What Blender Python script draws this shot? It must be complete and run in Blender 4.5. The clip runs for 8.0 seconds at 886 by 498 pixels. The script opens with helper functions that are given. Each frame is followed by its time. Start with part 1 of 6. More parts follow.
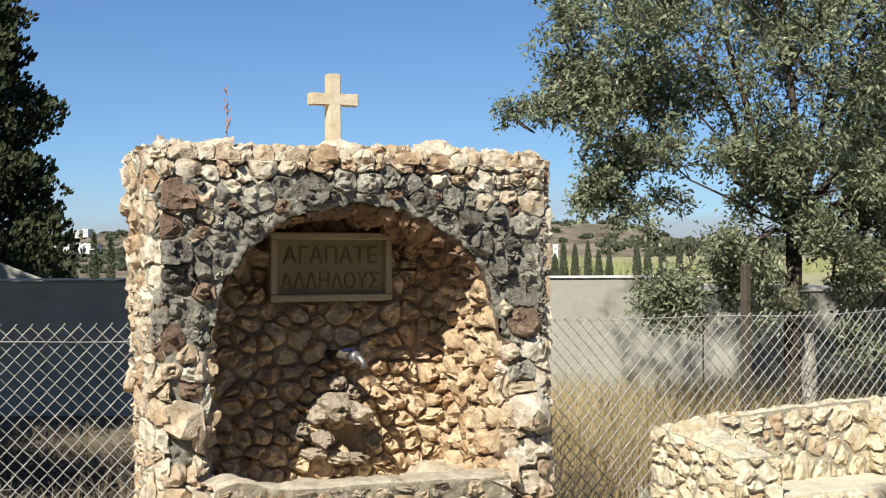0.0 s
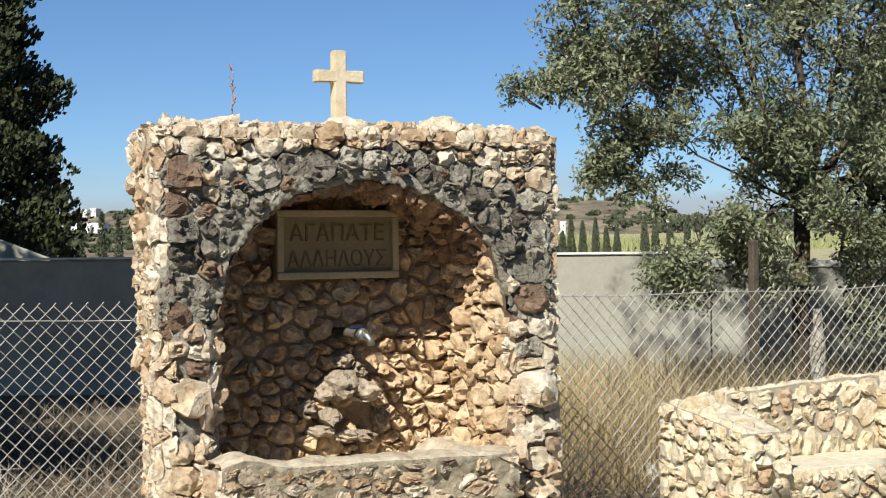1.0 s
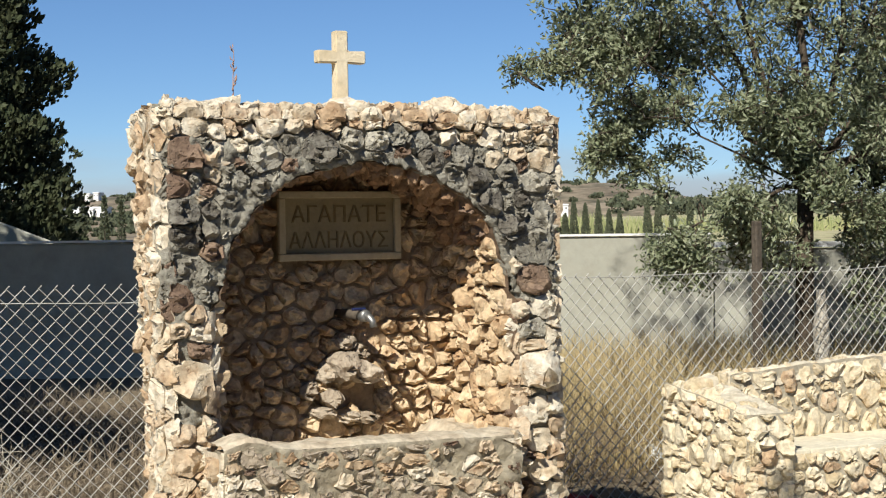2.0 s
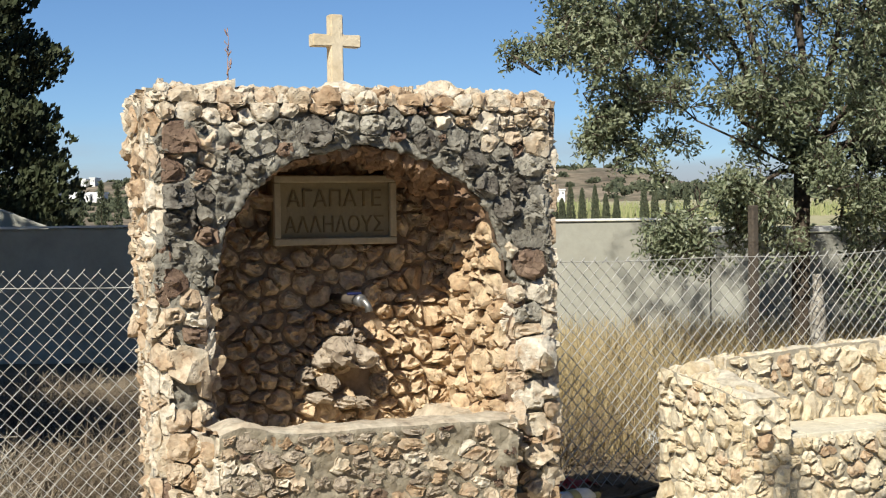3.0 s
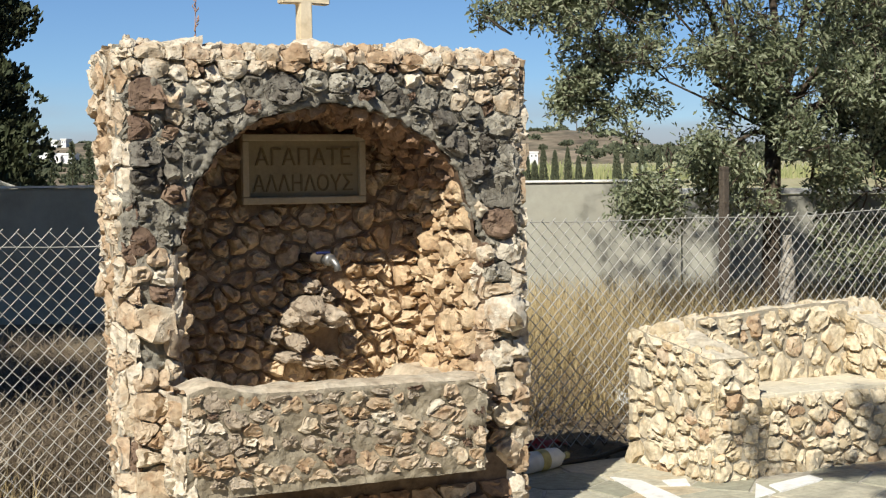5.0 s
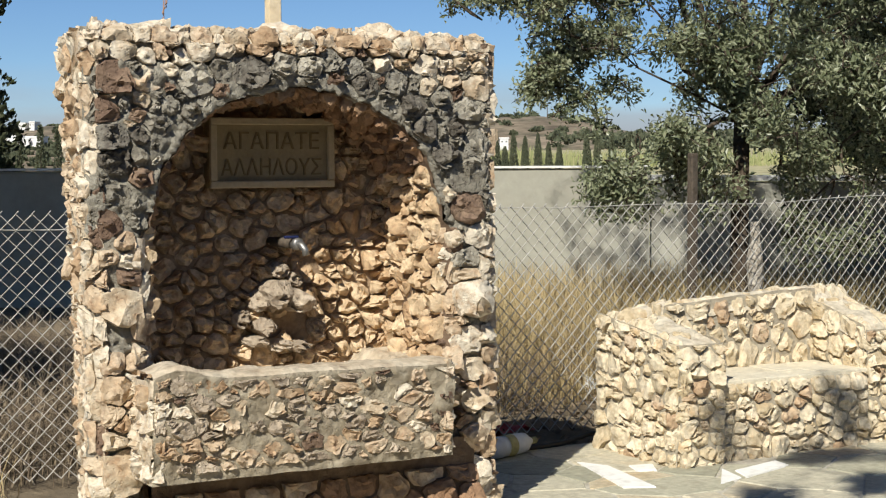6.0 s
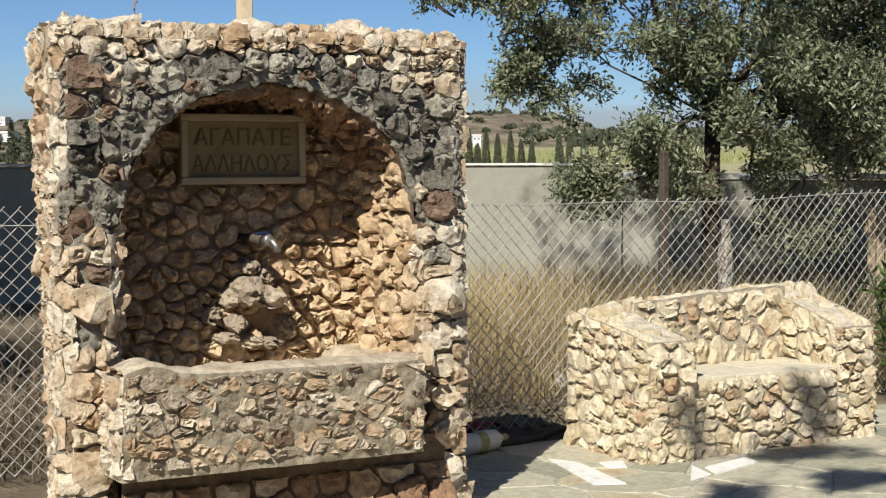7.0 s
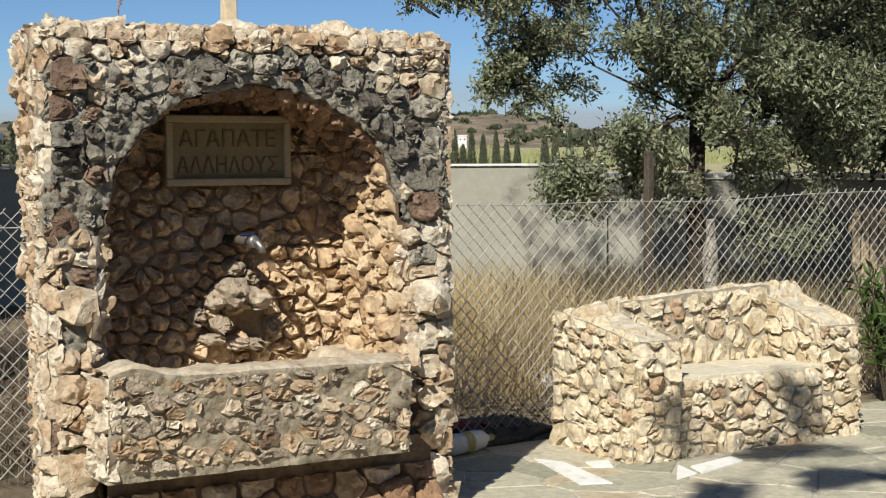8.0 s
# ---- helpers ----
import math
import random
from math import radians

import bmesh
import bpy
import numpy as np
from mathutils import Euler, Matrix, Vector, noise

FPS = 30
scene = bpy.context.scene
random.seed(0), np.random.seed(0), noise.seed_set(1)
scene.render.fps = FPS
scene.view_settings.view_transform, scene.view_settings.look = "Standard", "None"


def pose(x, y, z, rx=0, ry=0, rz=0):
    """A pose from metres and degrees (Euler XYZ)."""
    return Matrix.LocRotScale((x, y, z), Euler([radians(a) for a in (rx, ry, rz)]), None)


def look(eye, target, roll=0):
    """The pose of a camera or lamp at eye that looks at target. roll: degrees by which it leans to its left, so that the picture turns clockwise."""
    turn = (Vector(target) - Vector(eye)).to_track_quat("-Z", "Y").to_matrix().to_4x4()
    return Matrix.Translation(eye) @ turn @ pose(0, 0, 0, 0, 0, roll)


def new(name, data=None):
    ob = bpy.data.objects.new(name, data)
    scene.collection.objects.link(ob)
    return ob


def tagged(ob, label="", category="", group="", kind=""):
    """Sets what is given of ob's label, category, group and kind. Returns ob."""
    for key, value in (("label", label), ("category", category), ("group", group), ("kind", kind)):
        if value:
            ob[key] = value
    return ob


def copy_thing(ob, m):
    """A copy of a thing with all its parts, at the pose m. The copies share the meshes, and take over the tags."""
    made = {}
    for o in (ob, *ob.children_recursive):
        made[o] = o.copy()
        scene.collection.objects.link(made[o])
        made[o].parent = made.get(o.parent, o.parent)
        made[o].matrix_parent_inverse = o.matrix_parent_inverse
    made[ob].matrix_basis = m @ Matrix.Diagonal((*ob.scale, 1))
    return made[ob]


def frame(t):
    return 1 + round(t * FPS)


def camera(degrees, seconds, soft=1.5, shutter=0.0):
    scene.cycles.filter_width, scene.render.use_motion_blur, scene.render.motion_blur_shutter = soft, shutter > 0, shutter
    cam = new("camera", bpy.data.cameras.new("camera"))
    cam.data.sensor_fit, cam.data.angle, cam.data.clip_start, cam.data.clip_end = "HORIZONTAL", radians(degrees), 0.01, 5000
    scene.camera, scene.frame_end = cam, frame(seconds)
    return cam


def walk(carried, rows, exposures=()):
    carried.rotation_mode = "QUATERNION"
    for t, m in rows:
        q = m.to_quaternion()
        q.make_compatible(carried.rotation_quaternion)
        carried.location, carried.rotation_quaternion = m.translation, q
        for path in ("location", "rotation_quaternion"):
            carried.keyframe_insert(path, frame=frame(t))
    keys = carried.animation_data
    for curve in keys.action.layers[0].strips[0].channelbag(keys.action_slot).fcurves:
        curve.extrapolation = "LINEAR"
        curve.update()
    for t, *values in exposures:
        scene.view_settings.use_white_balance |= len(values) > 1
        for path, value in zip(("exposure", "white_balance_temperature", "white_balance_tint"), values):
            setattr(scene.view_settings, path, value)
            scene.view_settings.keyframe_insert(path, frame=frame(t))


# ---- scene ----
cam = camera(31.0, 8.0, soft=1.2)
PATH = [
    (0, (-3.542, -5.805, 1.545), (-2.617, -4.032, 1.567), -0.3),
    (0.5, (-3.536, -5.796, 1.542), (-2.615, -4.02, 1.551), -0.5),
    (1, (-3.531, -5.792, 1.542), (-2.615, -4.015, 1.536), -0.6),
    (1.5, (-3.525, -5.781, 1.538), (-2.611, -4.002, 1.52), -0.7),
    (3, (-3.508, -5.762, 1.531), (-2.592, -3.985, 1.485), -0.8),
    (3.5, (-3.502, -5.755, 1.528), (-2.582, -3.98, 1.47), -0.8),
    (4, (-3.493, -5.746, 1.523), (-2.567, -3.974, 1.454), -0.6),
    (4.5, (-3.488, -5.746, 1.519), (-2.555, -3.979, 1.438), -0.7),
    (6, (-3.477, -5.748, 1.515), (-2.5, -4.007, 1.403), -0.3),
    (6.5, (-3.477, -5.754, 1.513), (-2.483, -4.022, 1.398), -0.3),
    (7, (-3.475, -5.755, 1.515), (-2.468, -4.031, 1.399), -0.1),
    (7.5, (-3.477, -5.755, 1.514), (-2.46, -4.036, 1.398), -0.1),
    (8, (-3.475, -5.761, 1.514), (-2.453, -4.046, 1.399), -0.3),
]
walk(cam, [(t, look(eye, target, roll)) for t, eye, target, roll in PATH], exposures=[(0.0, 0.47, 6320, 8), (3.0, 0.42, 6340, 8.5), (4.5, 0.39, 6380, 9), (6.5, 0.27, 6390, 9.0), (8.0, 0.21, 6390, 9.0)])

# ---- world and sun ----
SUN_TRAVEL = Vector((1.08, 1.0, -1.285)).normalized()
sun_data = bpy.data.lights.new("sun", "SUN")
sun_data.energy, sun_data.angle, sun_data.color = 5.0, radians(0.55), (0.985, 0.945, 0.855)
sun = new("sun", sun_data)
sun.matrix_world = look((-20, -20, 22), Vector((-20, -20, 22)) + SUN_TRAVEL)
world = bpy.data.worlds.new("sky")
scene.world = world
world.use_nodes = True
wn, wl = world.node_tree.nodes, world.node_tree.links
wn.clear()
sky = wn.new("ShaderNodeTexSky")
sky.sky_type, sky.sun_disc = "NISHITA", False
sky.sun_elevation = math.asin(-SUN_TRAVEL.z)
sky.sun_rotation = math.atan2(-SUN_TRAVEL.x, -SUN_TRAVEL.y)
sky.air_density, sky.dust_density, sky.ozone_density = 0.85, 0.0, 5.0
sky.altitude = 1200
wco = wn.new("ShaderNodeTexCoord")
wmap = wn.new("ShaderNodeMapping")
wmap.inputs["Scale"].default_value = (3.0, 3.0, 14.0)
wnoise = wn.new("ShaderNodeTexNoise")
wnoise.inputs["Scale"].default_value, wnoise.inputs["Detail"].default_value = 2.2, 6.0
wramp = wn.new("ShaderNodeValToRGB")
wramp.color_ramp.elements[0].position, wramp.color_ramp.elements[1].position = 0.33, 0.56
wsep = wn.new("ShaderNodeSeparateXYZ")
wlow = wn.new("ShaderNodeMapRange")
wlow.inputs["From Min"].default_value, wlow.inputs["From Max"].default_value = 0.06, 0.015
wmul = wn.new("ShaderNodeMath")
wmul.operation = "MULTIPLY"
wmix = wn.new("ShaderNodeMixRGB")
wmix.inputs[2].default_value = (5.5, 6.0, 6.6, 1)
wbg = wn.new("ShaderNodeBackground")
wbg.inputs["Strength"].default_value = 0.061
wout = wn.new("ShaderNodeOutputWorld")
wl.new(wco.outputs["Generated"], wmap.inputs["Vector"])
wl.new(wmap.outputs["Vector"], wnoise.inputs["Vector"])
wl.new(wnoise.outputs["Fac"], wramp.inputs["Fac"])
wl.new(wco.outputs["Generated"], wsep.inputs["Vector"])
wl.new(wsep.outputs["Z"], wlow.inputs["Value"])
wl.new(wlow.outputs["Result"], wmul.inputs[0])
wl.new(wramp.outputs["Color"], wmul.inputs[1])
wl.new(wmul.outputs["Value"], wmix.inputs[0])
wtint = wn.new("ShaderNodeMixRGB")
wtint.blend_type = "MULTIPLY"
wtint.inputs[0].default_value, wtint.inputs[2].default_value = 1.0, (0.90, 1.0, 1.11, 1)
wl.new(sky.outputs["Color"], wtint.inputs[1])
wl.new(wtint.outputs["Color"], wmix.inputs[1])
wl.new(wmix.outputs["Color"], wbg.inputs["Color"])
wl.new(wbg.outputs["Background"], wout.inputs["Surface"])


# ---- materials ----
def surface(name, colours, scale=8.0, stain=(0.1, 0.08, 0.06), stain_amount=0.35, rough=0.9, bump=0.4, bump_scale=30.0,
            metal=0.0, piece=0.0, island=False, translucent=0.0, grain=0.25, pits=0.0, bump_dist=0.02):
    """A worn surface: colours blended by noise at two scales (and by the piece's own chance number), stains, fine relief."""
    m = bpy.data.materials.new(name)
    m.use_nodes = True
    n, k = m.node_tree.nodes, m.node_tree.links
    bsdf = n["Principled BSDF"]
    co = n.new("ShaderNodeTexCoord")
    base = co.outputs["Object"]
    rnd = None
    if piece or island:
        if island:
            info = n.new("ShaderNodeNewGeometry")
            rnd = info.outputs["Random Per Island"]
        else:
            info = n.new("ShaderNodeObjectInfo")
            rnd = info.outputs["Random"]
    big = n.new("ShaderNodeTexNoise")
    big.inputs["Scale"].default_value, big.inputs["Detail"].default_value = scale, 5.0
    k.new(base, big.inputs["Vector"])
    ramp = n.new("ShaderNodeValToRGB")
    els = ramp.color_ramp.elements
    while len(els) < len(colours):
        els.new(0.5)
    for i, c in enumerate(colours):
        els[i].position = i / max(1, len(colours) - 1)
        els[i].color = (*c, 1)
    fac = n.new("ShaderNodeMapRange")
    fac.inputs["From Min"].default_value, fac.inputs["From Max"].default_value = 0.28, 0.72
    k.new(big.outputs["Fac"], fac.inputs["Value"])
    drive = fac.outputs["Result"]
    if rnd is not None:
        mixv = n.new("ShaderNodeMix")
        mixv.inputs[0].default_value = piece or 0.7
        k.new(drive, mixv.inputs[2])
        k.new(rnd, mixv.inputs[3])
        drive = mixv.outputs[0]
    k.new(drive, ramp.inputs["Fac"])
    fine = n.new("ShaderNodeTexNoise")
    fine.inputs["Scale"].default_value, fine.inputs["Detail"].default_value = bump_scale, 8.0
    fine.inputs["Roughness"].default_value = 0.65
    k.new(base, fine.inputs["Vector"])
    stains = n.new("ShaderNodeTexNoise")
    stains.inputs["Scale"].default_value, stains.inputs["Detail"].default_value = scale * 2.7, 7.0
    k.new(base, stains.inputs["Vector"])
    srange = n.new("ShaderNodeMapRange")
    srange.inputs["From Min"].default_value, srange.inputs["From Max"].default_value = 0.5, 0.72
    srange.inputs["To Max"].default_value = stain_amount
    k.new(stains.outputs["Fac"], srange.inputs["Value"])
    mix1 = n.new("ShaderNodeMixRGB")
    mix1.inputs[2].default_value = (*stain, 1)
    k.new(srange.outputs["Result"], mix1.inputs[0])
    k.new(ramp.outputs["Color"], mix1.inputs[1])
    gr = n.new("ShaderNodeMapRange")
    gr.inputs["From Min"].default_value, gr.inputs["From Max"].default_value = 0.3, 0.7
    gr.inputs["To Min"].default_value, gr.inputs["To Max"].default_value = 1 - grain, 1 + grain
    k.new(fine.outputs["Fac"], gr.inputs["Value"])
    mul = n.new("ShaderNodeMixRGB")
    mul.blend_type, mul.inputs[0].default_value = "MULTIPLY", 1.0
    k.new(mix1.outputs["Color"], mul.inputs[1])
    k.new(gr.outputs["Result"], mul.inputs[2])
    colour = mul.outputs["Color"]
    height = fine.outputs["Fac"]
    if pits:
        vor = n.new("ShaderNodeTexVoronoi")
        vor.inputs["Scale"].default_value = bump_scale * 1.5
        k.new(base, vor.inputs["Vector"])
        pr = n.new("ShaderNodeMapRange")
        pr.inputs["From Min"].default_value, pr.inputs["From Max"].default_value = 0.08, 0.34
        pr.inputs["To Min"].default_value = 1 - pits * 0.6
        k.new(vor.outputs["Distance"], pr.inputs["Value"])
        add = n.new("ShaderNodeMath")
        add.operation = "ADD"
        k.new(fine.outputs["Fac"], add.inputs[0])
        k.new(pr.outputs["Result"], add.inputs[1])
        height = add.outputs["Value"]
    k.new(colour, bsdf.inputs["Base Color"])
    bsdf.inputs["Roughness"].default_value, bsdf.inputs["Metallic"].default_value = rough, metal
    bsdf.inputs["Specular IOR Level"].default_value = 0.25
    if bump:
        b = n.new("ShaderNodeBump")
        b.inputs["Strength"].default_value, b.inputs["Distance"].default_value = bump, bump_dist
        k.new(height, b.inputs["Height"])
        k.new(b.outputs["Normal"], bsdf.inputs["Normal"])
    if translucent:
        tr = n.new("ShaderNodeBsdfTranslucent")
        k.new(colour, tr.inputs["Color"])
        ms = n.new("ShaderNodeMixShader")
        ms.inputs[0].default_value = translucent
        k.new(bsdf.outputs["BSDF"], ms.inputs[1])
        k.new(tr.outputs["BSDF"], ms.inputs[2])
        k.new(ms.outputs["Shader"], n["Material Output"].inputs["Surface"])
    return m


M = {}
M["cream"] = surface("cream_limestone", [(0.37, 0.26, 0.16), (0.53, 0.43, 0.30), (0.66, 0.585, 0.46), (0.49, 0.34, 0.20)], 13, (0.30, 0.17, 0.085), 0.55, piece=0.5, bump=0.7, bump_scale=45, pits=0.6, bump_dist=0.010)
M["ochre"] = surface("ochre_limestone", [(0.30, 0.195, 0.11), (0.44, 0.31, 0.19), (0.55, 0.44, 0.31), (0.40, 0.25, 0.14)], 13, (0.20, 0.10, 0.05), 0.5, piece=0.5, bump=0.7, bump_scale=45, pits=0.6, bump_dist=0.010)
M["niche"] = surface("tan_fieldstone", [(0.36, 0.23, 0.125), (0.52, 0.37, 0.22), (0.62, 0.48, 0.31), (0.42, 0.26, 0.13)], 12, (0.24, 0.12, 0.06), 0.45, piece=0.55, bump=0.7, bump_scale=42, pits=0.5, bump_dist=0.010)
# reddish stone, its colour also lowered to stand for shade in recesses
M["vault"] = surface("shade_darkened_red_brown_stone", [(0.20, 0.115, 0.065), (0.31, 0.19, 0.11), (0.40, 0.26, 0.155)], 12, (0.13, 0.07, 0.04), 0.45, piece=0.55, bump=0.7, bump_scale=42, pits=0.5, bump_dist=0.010)
M["grey"] = surface("grey_volcanic_stone", [(0.15, 0.13, 0.10), (0.255, 0.23, 0.18), (0.42, 0.39, 0.32)], 16, (0.06, 0.045, 0.035), 0.6, piece=0.4, bump=0.9, bump_scale=50, pits=0.9, bump_dist=0.012)
M["dark"] = surface("dark_pitted_lava_stone", [(0.085, 0.072, 0.056), (0.165, 0.145, 0.115), (0.31, 0.285, 0.23)], 18, (0.045, 0.03, 0.025), 0.6, piece=0.35, bump=1.0, bump_scale=50, pits=1.0, bump_dist=0.014)
M["ash"] = surface("pale_ash_stone", [(0.29, 0.26, 0.20), (0.42, 0.38, 0.30), (0.54, 0.49, 0.40)], 16, (0.12, 0.09, 0.07), 0.55, piece=0.4, bump=0.9, bump_scale=50, pits=0.8, bump_dist=0.012)
M["rust"] = surface("rust_brown_stone", [(0.13, 0.08, 0.055), (0.21, 0.14, 0.095), (0.32, 0.225, 0.15)], 15, (0.06, 0.035, 0.025), 0.6, piece=0.4, bump=0.9, bump_scale=50, pits=0.8, bump_dist=0.012)
M["mortar"] = surface("grey_cement_mortar", [(0.20, 0.18, 0.14), (0.285, 0.26, 0.205), (0.36, 0.33, 0.265)], 14, (0.13, 0.105, 0.08), 0.5, bump=0.9, bump_scale=48, bump_dist=0.02)
M["basin_mortar"] = surface("smeared_tan_cement", [(0.23, 0.19, 0.13), (0.32, 0.27, 0.19), (0.41, 0.355, 0.26)], 9, (0.20, 0.15, 0.10), 0.4, bump=0.9, bump_scale=26, bump_dist=0.02)
M["sand_mortar"] = surface("sandy_mortar", [(0.42, 0.335, 0.235), (0.53, 0.44, 0.32), (0.60, 0.52, 0.39)], 9, (0.24, 0.17, 0.11), 0.35, bump=0.8, bump_scale=26, bump_dist=0.02)
M["niche_mortar"] = surface("tan_earthy_mortar", [(0.24, 0.165, 0.10), (0.34, 0.245, 0.155), (0.42, 0.315, 0.21)], 9, (0.14, 0.09, 0.055), 0.45, bump=0.9, bump_scale=26, bump_dist=0.02)
M["ledge"] = surface("grey_tan_crusted_rock", [(0.27, 0.21, 0.15), (0.42, 0.34, 0.25), (0.54, 0.45, 0.34)], 11, (0.16, 0.11, 0.075), 0.5, piece=0.6, bump=1.0, bump_scale=40, pits=0.7, bump_dist=0.013)
# brown mortar made extra dark, so shadow in deep joints is in the colour
M["shaded_earth_mortar"] = surface("shade_darkened_earthy_mortar", [(0.12, 0.08, 0.05), (0.19, 0.13, 0.085)], 9, (0.07, 0.045, 0.03), 0.5, bump=0.8, bump_scale=26, bump_dist=0.02)
M["bench"] = surface("pale_bench_stone", [(0.44, 0.34, 0.20), (0.57, 0.47, 0.315), (0.69, 0.60, 0.44), (0.52, 0.35, 0.18)], 12, (0.36, 0.22, 0.11), 0.4, piece=0.5, bump=0.6, bump_scale=42, pits=0.4, bump_dist=0.010)
M["bench_mortar"] = surface("pale_bench_mortar", [(0.33, 0.29, 0.215), (0.43, 0.38, 0.29)], 9, (0.26, 0.20, 0.13), 0.4, bump=0.7, bump_scale=26, bump_dist=0.02)
M["panel"] = surface("carved_panel_stone", [(0.27, 0.215, 0.125), (0.34, 0.275, 0.165)], 5, (0.2, 0.15, 0.08), 0.35, rough=0.75, bump=0.3, bump_scale=60, grain=0.12)
M["marble"] = surface("pale_carved_stone", [(0.42, 0.345, 0.225), (0.50, 0.42, 0.28)], 5, (0.38, 0.29, 0.18), 0.3, rough=0.7, bump=0.25, bump_scale=60, grain=0.1)
M["letter"] = surface("ochre_letter_paint", [(0.16, 0.115, 0.055), (0.205, 0.15, 0.075)], 20, (0.1, 0.06, 0.03), 0.3, rough=0.8, bump=0.2)
M["cross"] = surface("cream_cross_stone", [(0.62, 0.50, 0.32), (0.74, 0.63, 0.45)], 7, (0.45, 0.33, 0.19), 0.4, rough=0.8, bump=0.3, bump_scale=50, grain=0.1)
M["seat"] = surface("pale_seat_slab", [(0.58, 0.515, 0.38), (0.70, 0.635, 0.49)], 6, (0.42, 0.35, 0.25), 0.35, rough=0.8, piece=0.5, bump=0.35, bump_scale=30, grain=0.12)
M["slab"] = surface("grey_green_paving_stone", [(0.29, 0.28, 0.205), (0.37, 0.35, 0.255), (0.45, 0.42, 0.31), (0.52, 0.47, 0.35), (0.50, 0.37, 0.21)], 4, (0.24, 0.2, 0.14), 0.35, rough=0.75, piece=0.8, bump=0.3, bump_scale=25)
M["white_slab"] = surface("white_marble_paving", [(0.78, 0.76, 0.70), (0.86, 0.84, 0.78)], 6, (0.48, 0.43, 0.35), 0.4, rough=0.6, bump=0.15, bump_scale=40, grain=0.06)
M["joint"] = surface("paving_joint_cement", [(0.42, 0.38, 0.30), (0.52, 0.48, 0.39)], 6, (0.2, 0.16, 0.11), 0.4, bump=0.4)
M["earth"] = surface("dry_earth", [(0.15, 0.115, 0.075), (0.22, 0.172, 0.112), (0.29, 0.235, 0.155)], 0.9, (0.10, 0.075, 0.05), 0.5, bump=0.9, bump_scale=14, bump_dist=0.04)
M["asphalt"] = surface("worn_asphalt", [(0.04, 0.039, 0.037), (0.06, 0.058, 0.054)], 1.5, (0.09, 0.08, 0.07), 0.4, bump=0.5, bump_scale=60)
M["cap"] = surface("pale_cement_coping", [(0.44, 0.38, 0.28), (0.56, 0.49, 0.37), (0.62, 0.55, 0.43)], 7, (0.34, 0.25, 0.16), 0.4, bump=0.7, bump_scale=28, bump_dist=0.015)
M["concrete"] = surface("grey_rendered_wall", [(0.325, 0.312, 0.255), (0.385, 0.37, 0.305), (0.425, 0.41, 0.345)], 0.8, (0.28, 0.25, 0.2), 0.4, bump=0.25, bump_scale=10, grain=0.08)
M["white"] = surface("white_limewash", [(0.72, 0.70, 0.66), (0.80, 0.79, 0.75)], 0.6, (0.6, 0.55, 0.48), 0.25, rough=0.8, bump=0.1, grain=0.05)
M["wire"] = surface("galvanised_wire", [(0.42, 0.40, 0.35), (0.58, 0.55, 0.49)], 8, (0.25, 0.18, 0.12), 0.35, rough=0.5, metal=0.15, bump=0.1)
M["post"] = surface("weathered_concrete_post", [(0.36, 0.31, 0.24), (0.52, 0.47, 0.39)], 14, (0.20, 0.15, 0.11), 0.5, bump=0.9)
M["bark"] = surface("dark_oak_bark", [(0.06, 0.045, 0.03), (0.12, 0.09, 0.065)], 14, (0.03, 0.025, 0.02), 0.5, bump=1.0, bump_scale=30)
M["leaf"] = surface("oak_leaf", [(0.10, 0.122, 0.06), (0.205, 0.23, 0.13), (0.33, 0.35, 0.215), (0.46, 0.465, 0.31)], 1.2, (0.1, 0.115, 0.05), 0.15, rough=0.34, island=True, piece=0.7, bump=0, translucent=0.35, grain=0.15)
# evergreen leaf colour lowered to stand for shade on the rear trees
M["shade_dark"] = surface("shade_darkened_evergreen_leaf", [(0.028, 0.040, 0.020), (0.06, 0.078, 0.042), (0.12, 0.14, 0.085)], 1.2, (0.05, 0.05, 0.025), 0.2, rough=0.4, island=True, piece=0.7, bump=0, translucent=0.2, grain=0.15)
M["pale_twig"] = surface("bleached_dead_stalk", [(0.26, 0.21, 0.15), (0.38, 0.32, 0.24), (0.48, 0.42, 0.32)], 1.5, (0.15, 0.11, 0.07), 0.3, island=True, piece=0.7, bump=0)
M["stalk"] = surface("dry_red_brown_stalk", [(0.30, 0.16, 0.11), (0.42, 0.27, 0.19)], 20, (0.2, 0.1, 0.07), 0.3, bump=0)
M["cypress"] = surface("cypress_foliage", [(0.022, 0.032, 0.014), (0.045, 0.055, 0.024), (0.07, 0.075, 0.035)], 1.0, (0.05, 0.04, 0.02), 0.3, rough=0.7, island=True, piece=0.7, bump=0, grain=0.15)
M["straw"] = surface("dry_straw", [(0.34, 0.25, 0.12), (0.48, 0.37, 0.19), (0.58, 0.47, 0.27)], 1.5, (0.25, 0.18, 0.09), 0.3, rough=0.75, island=True, piece=0.6, bump=0, translucent=0.2)
M["twig"] = surface("dead_brush", [(0.10, 0.075, 0.05), (0.20, 0.15, 0.10), (0.30, 0.24, 0.16)], 1.5, (0.06, 0.04, 0.03), 0.3, island=True, piece=0.7, bump=0)
M["oleander"] = surface("green_shrub_leaf", [(0.05, 0.09, 0.02), (0.10, 0.16, 0.04)], 2, (0.08, 0.09, 0.03), 0.2, rough=0.45, island=True, piece=0.7, bump=0, translucent=0.25)
M["plastic"] = surface("milky_plastic", [(0.55, 0.56, 0.56), (0.66, 0.67, 0.66)], 5, (0.4, 0.38, 0.33), 0.3, rough=0.4, bump=0.05, grain=0.05)
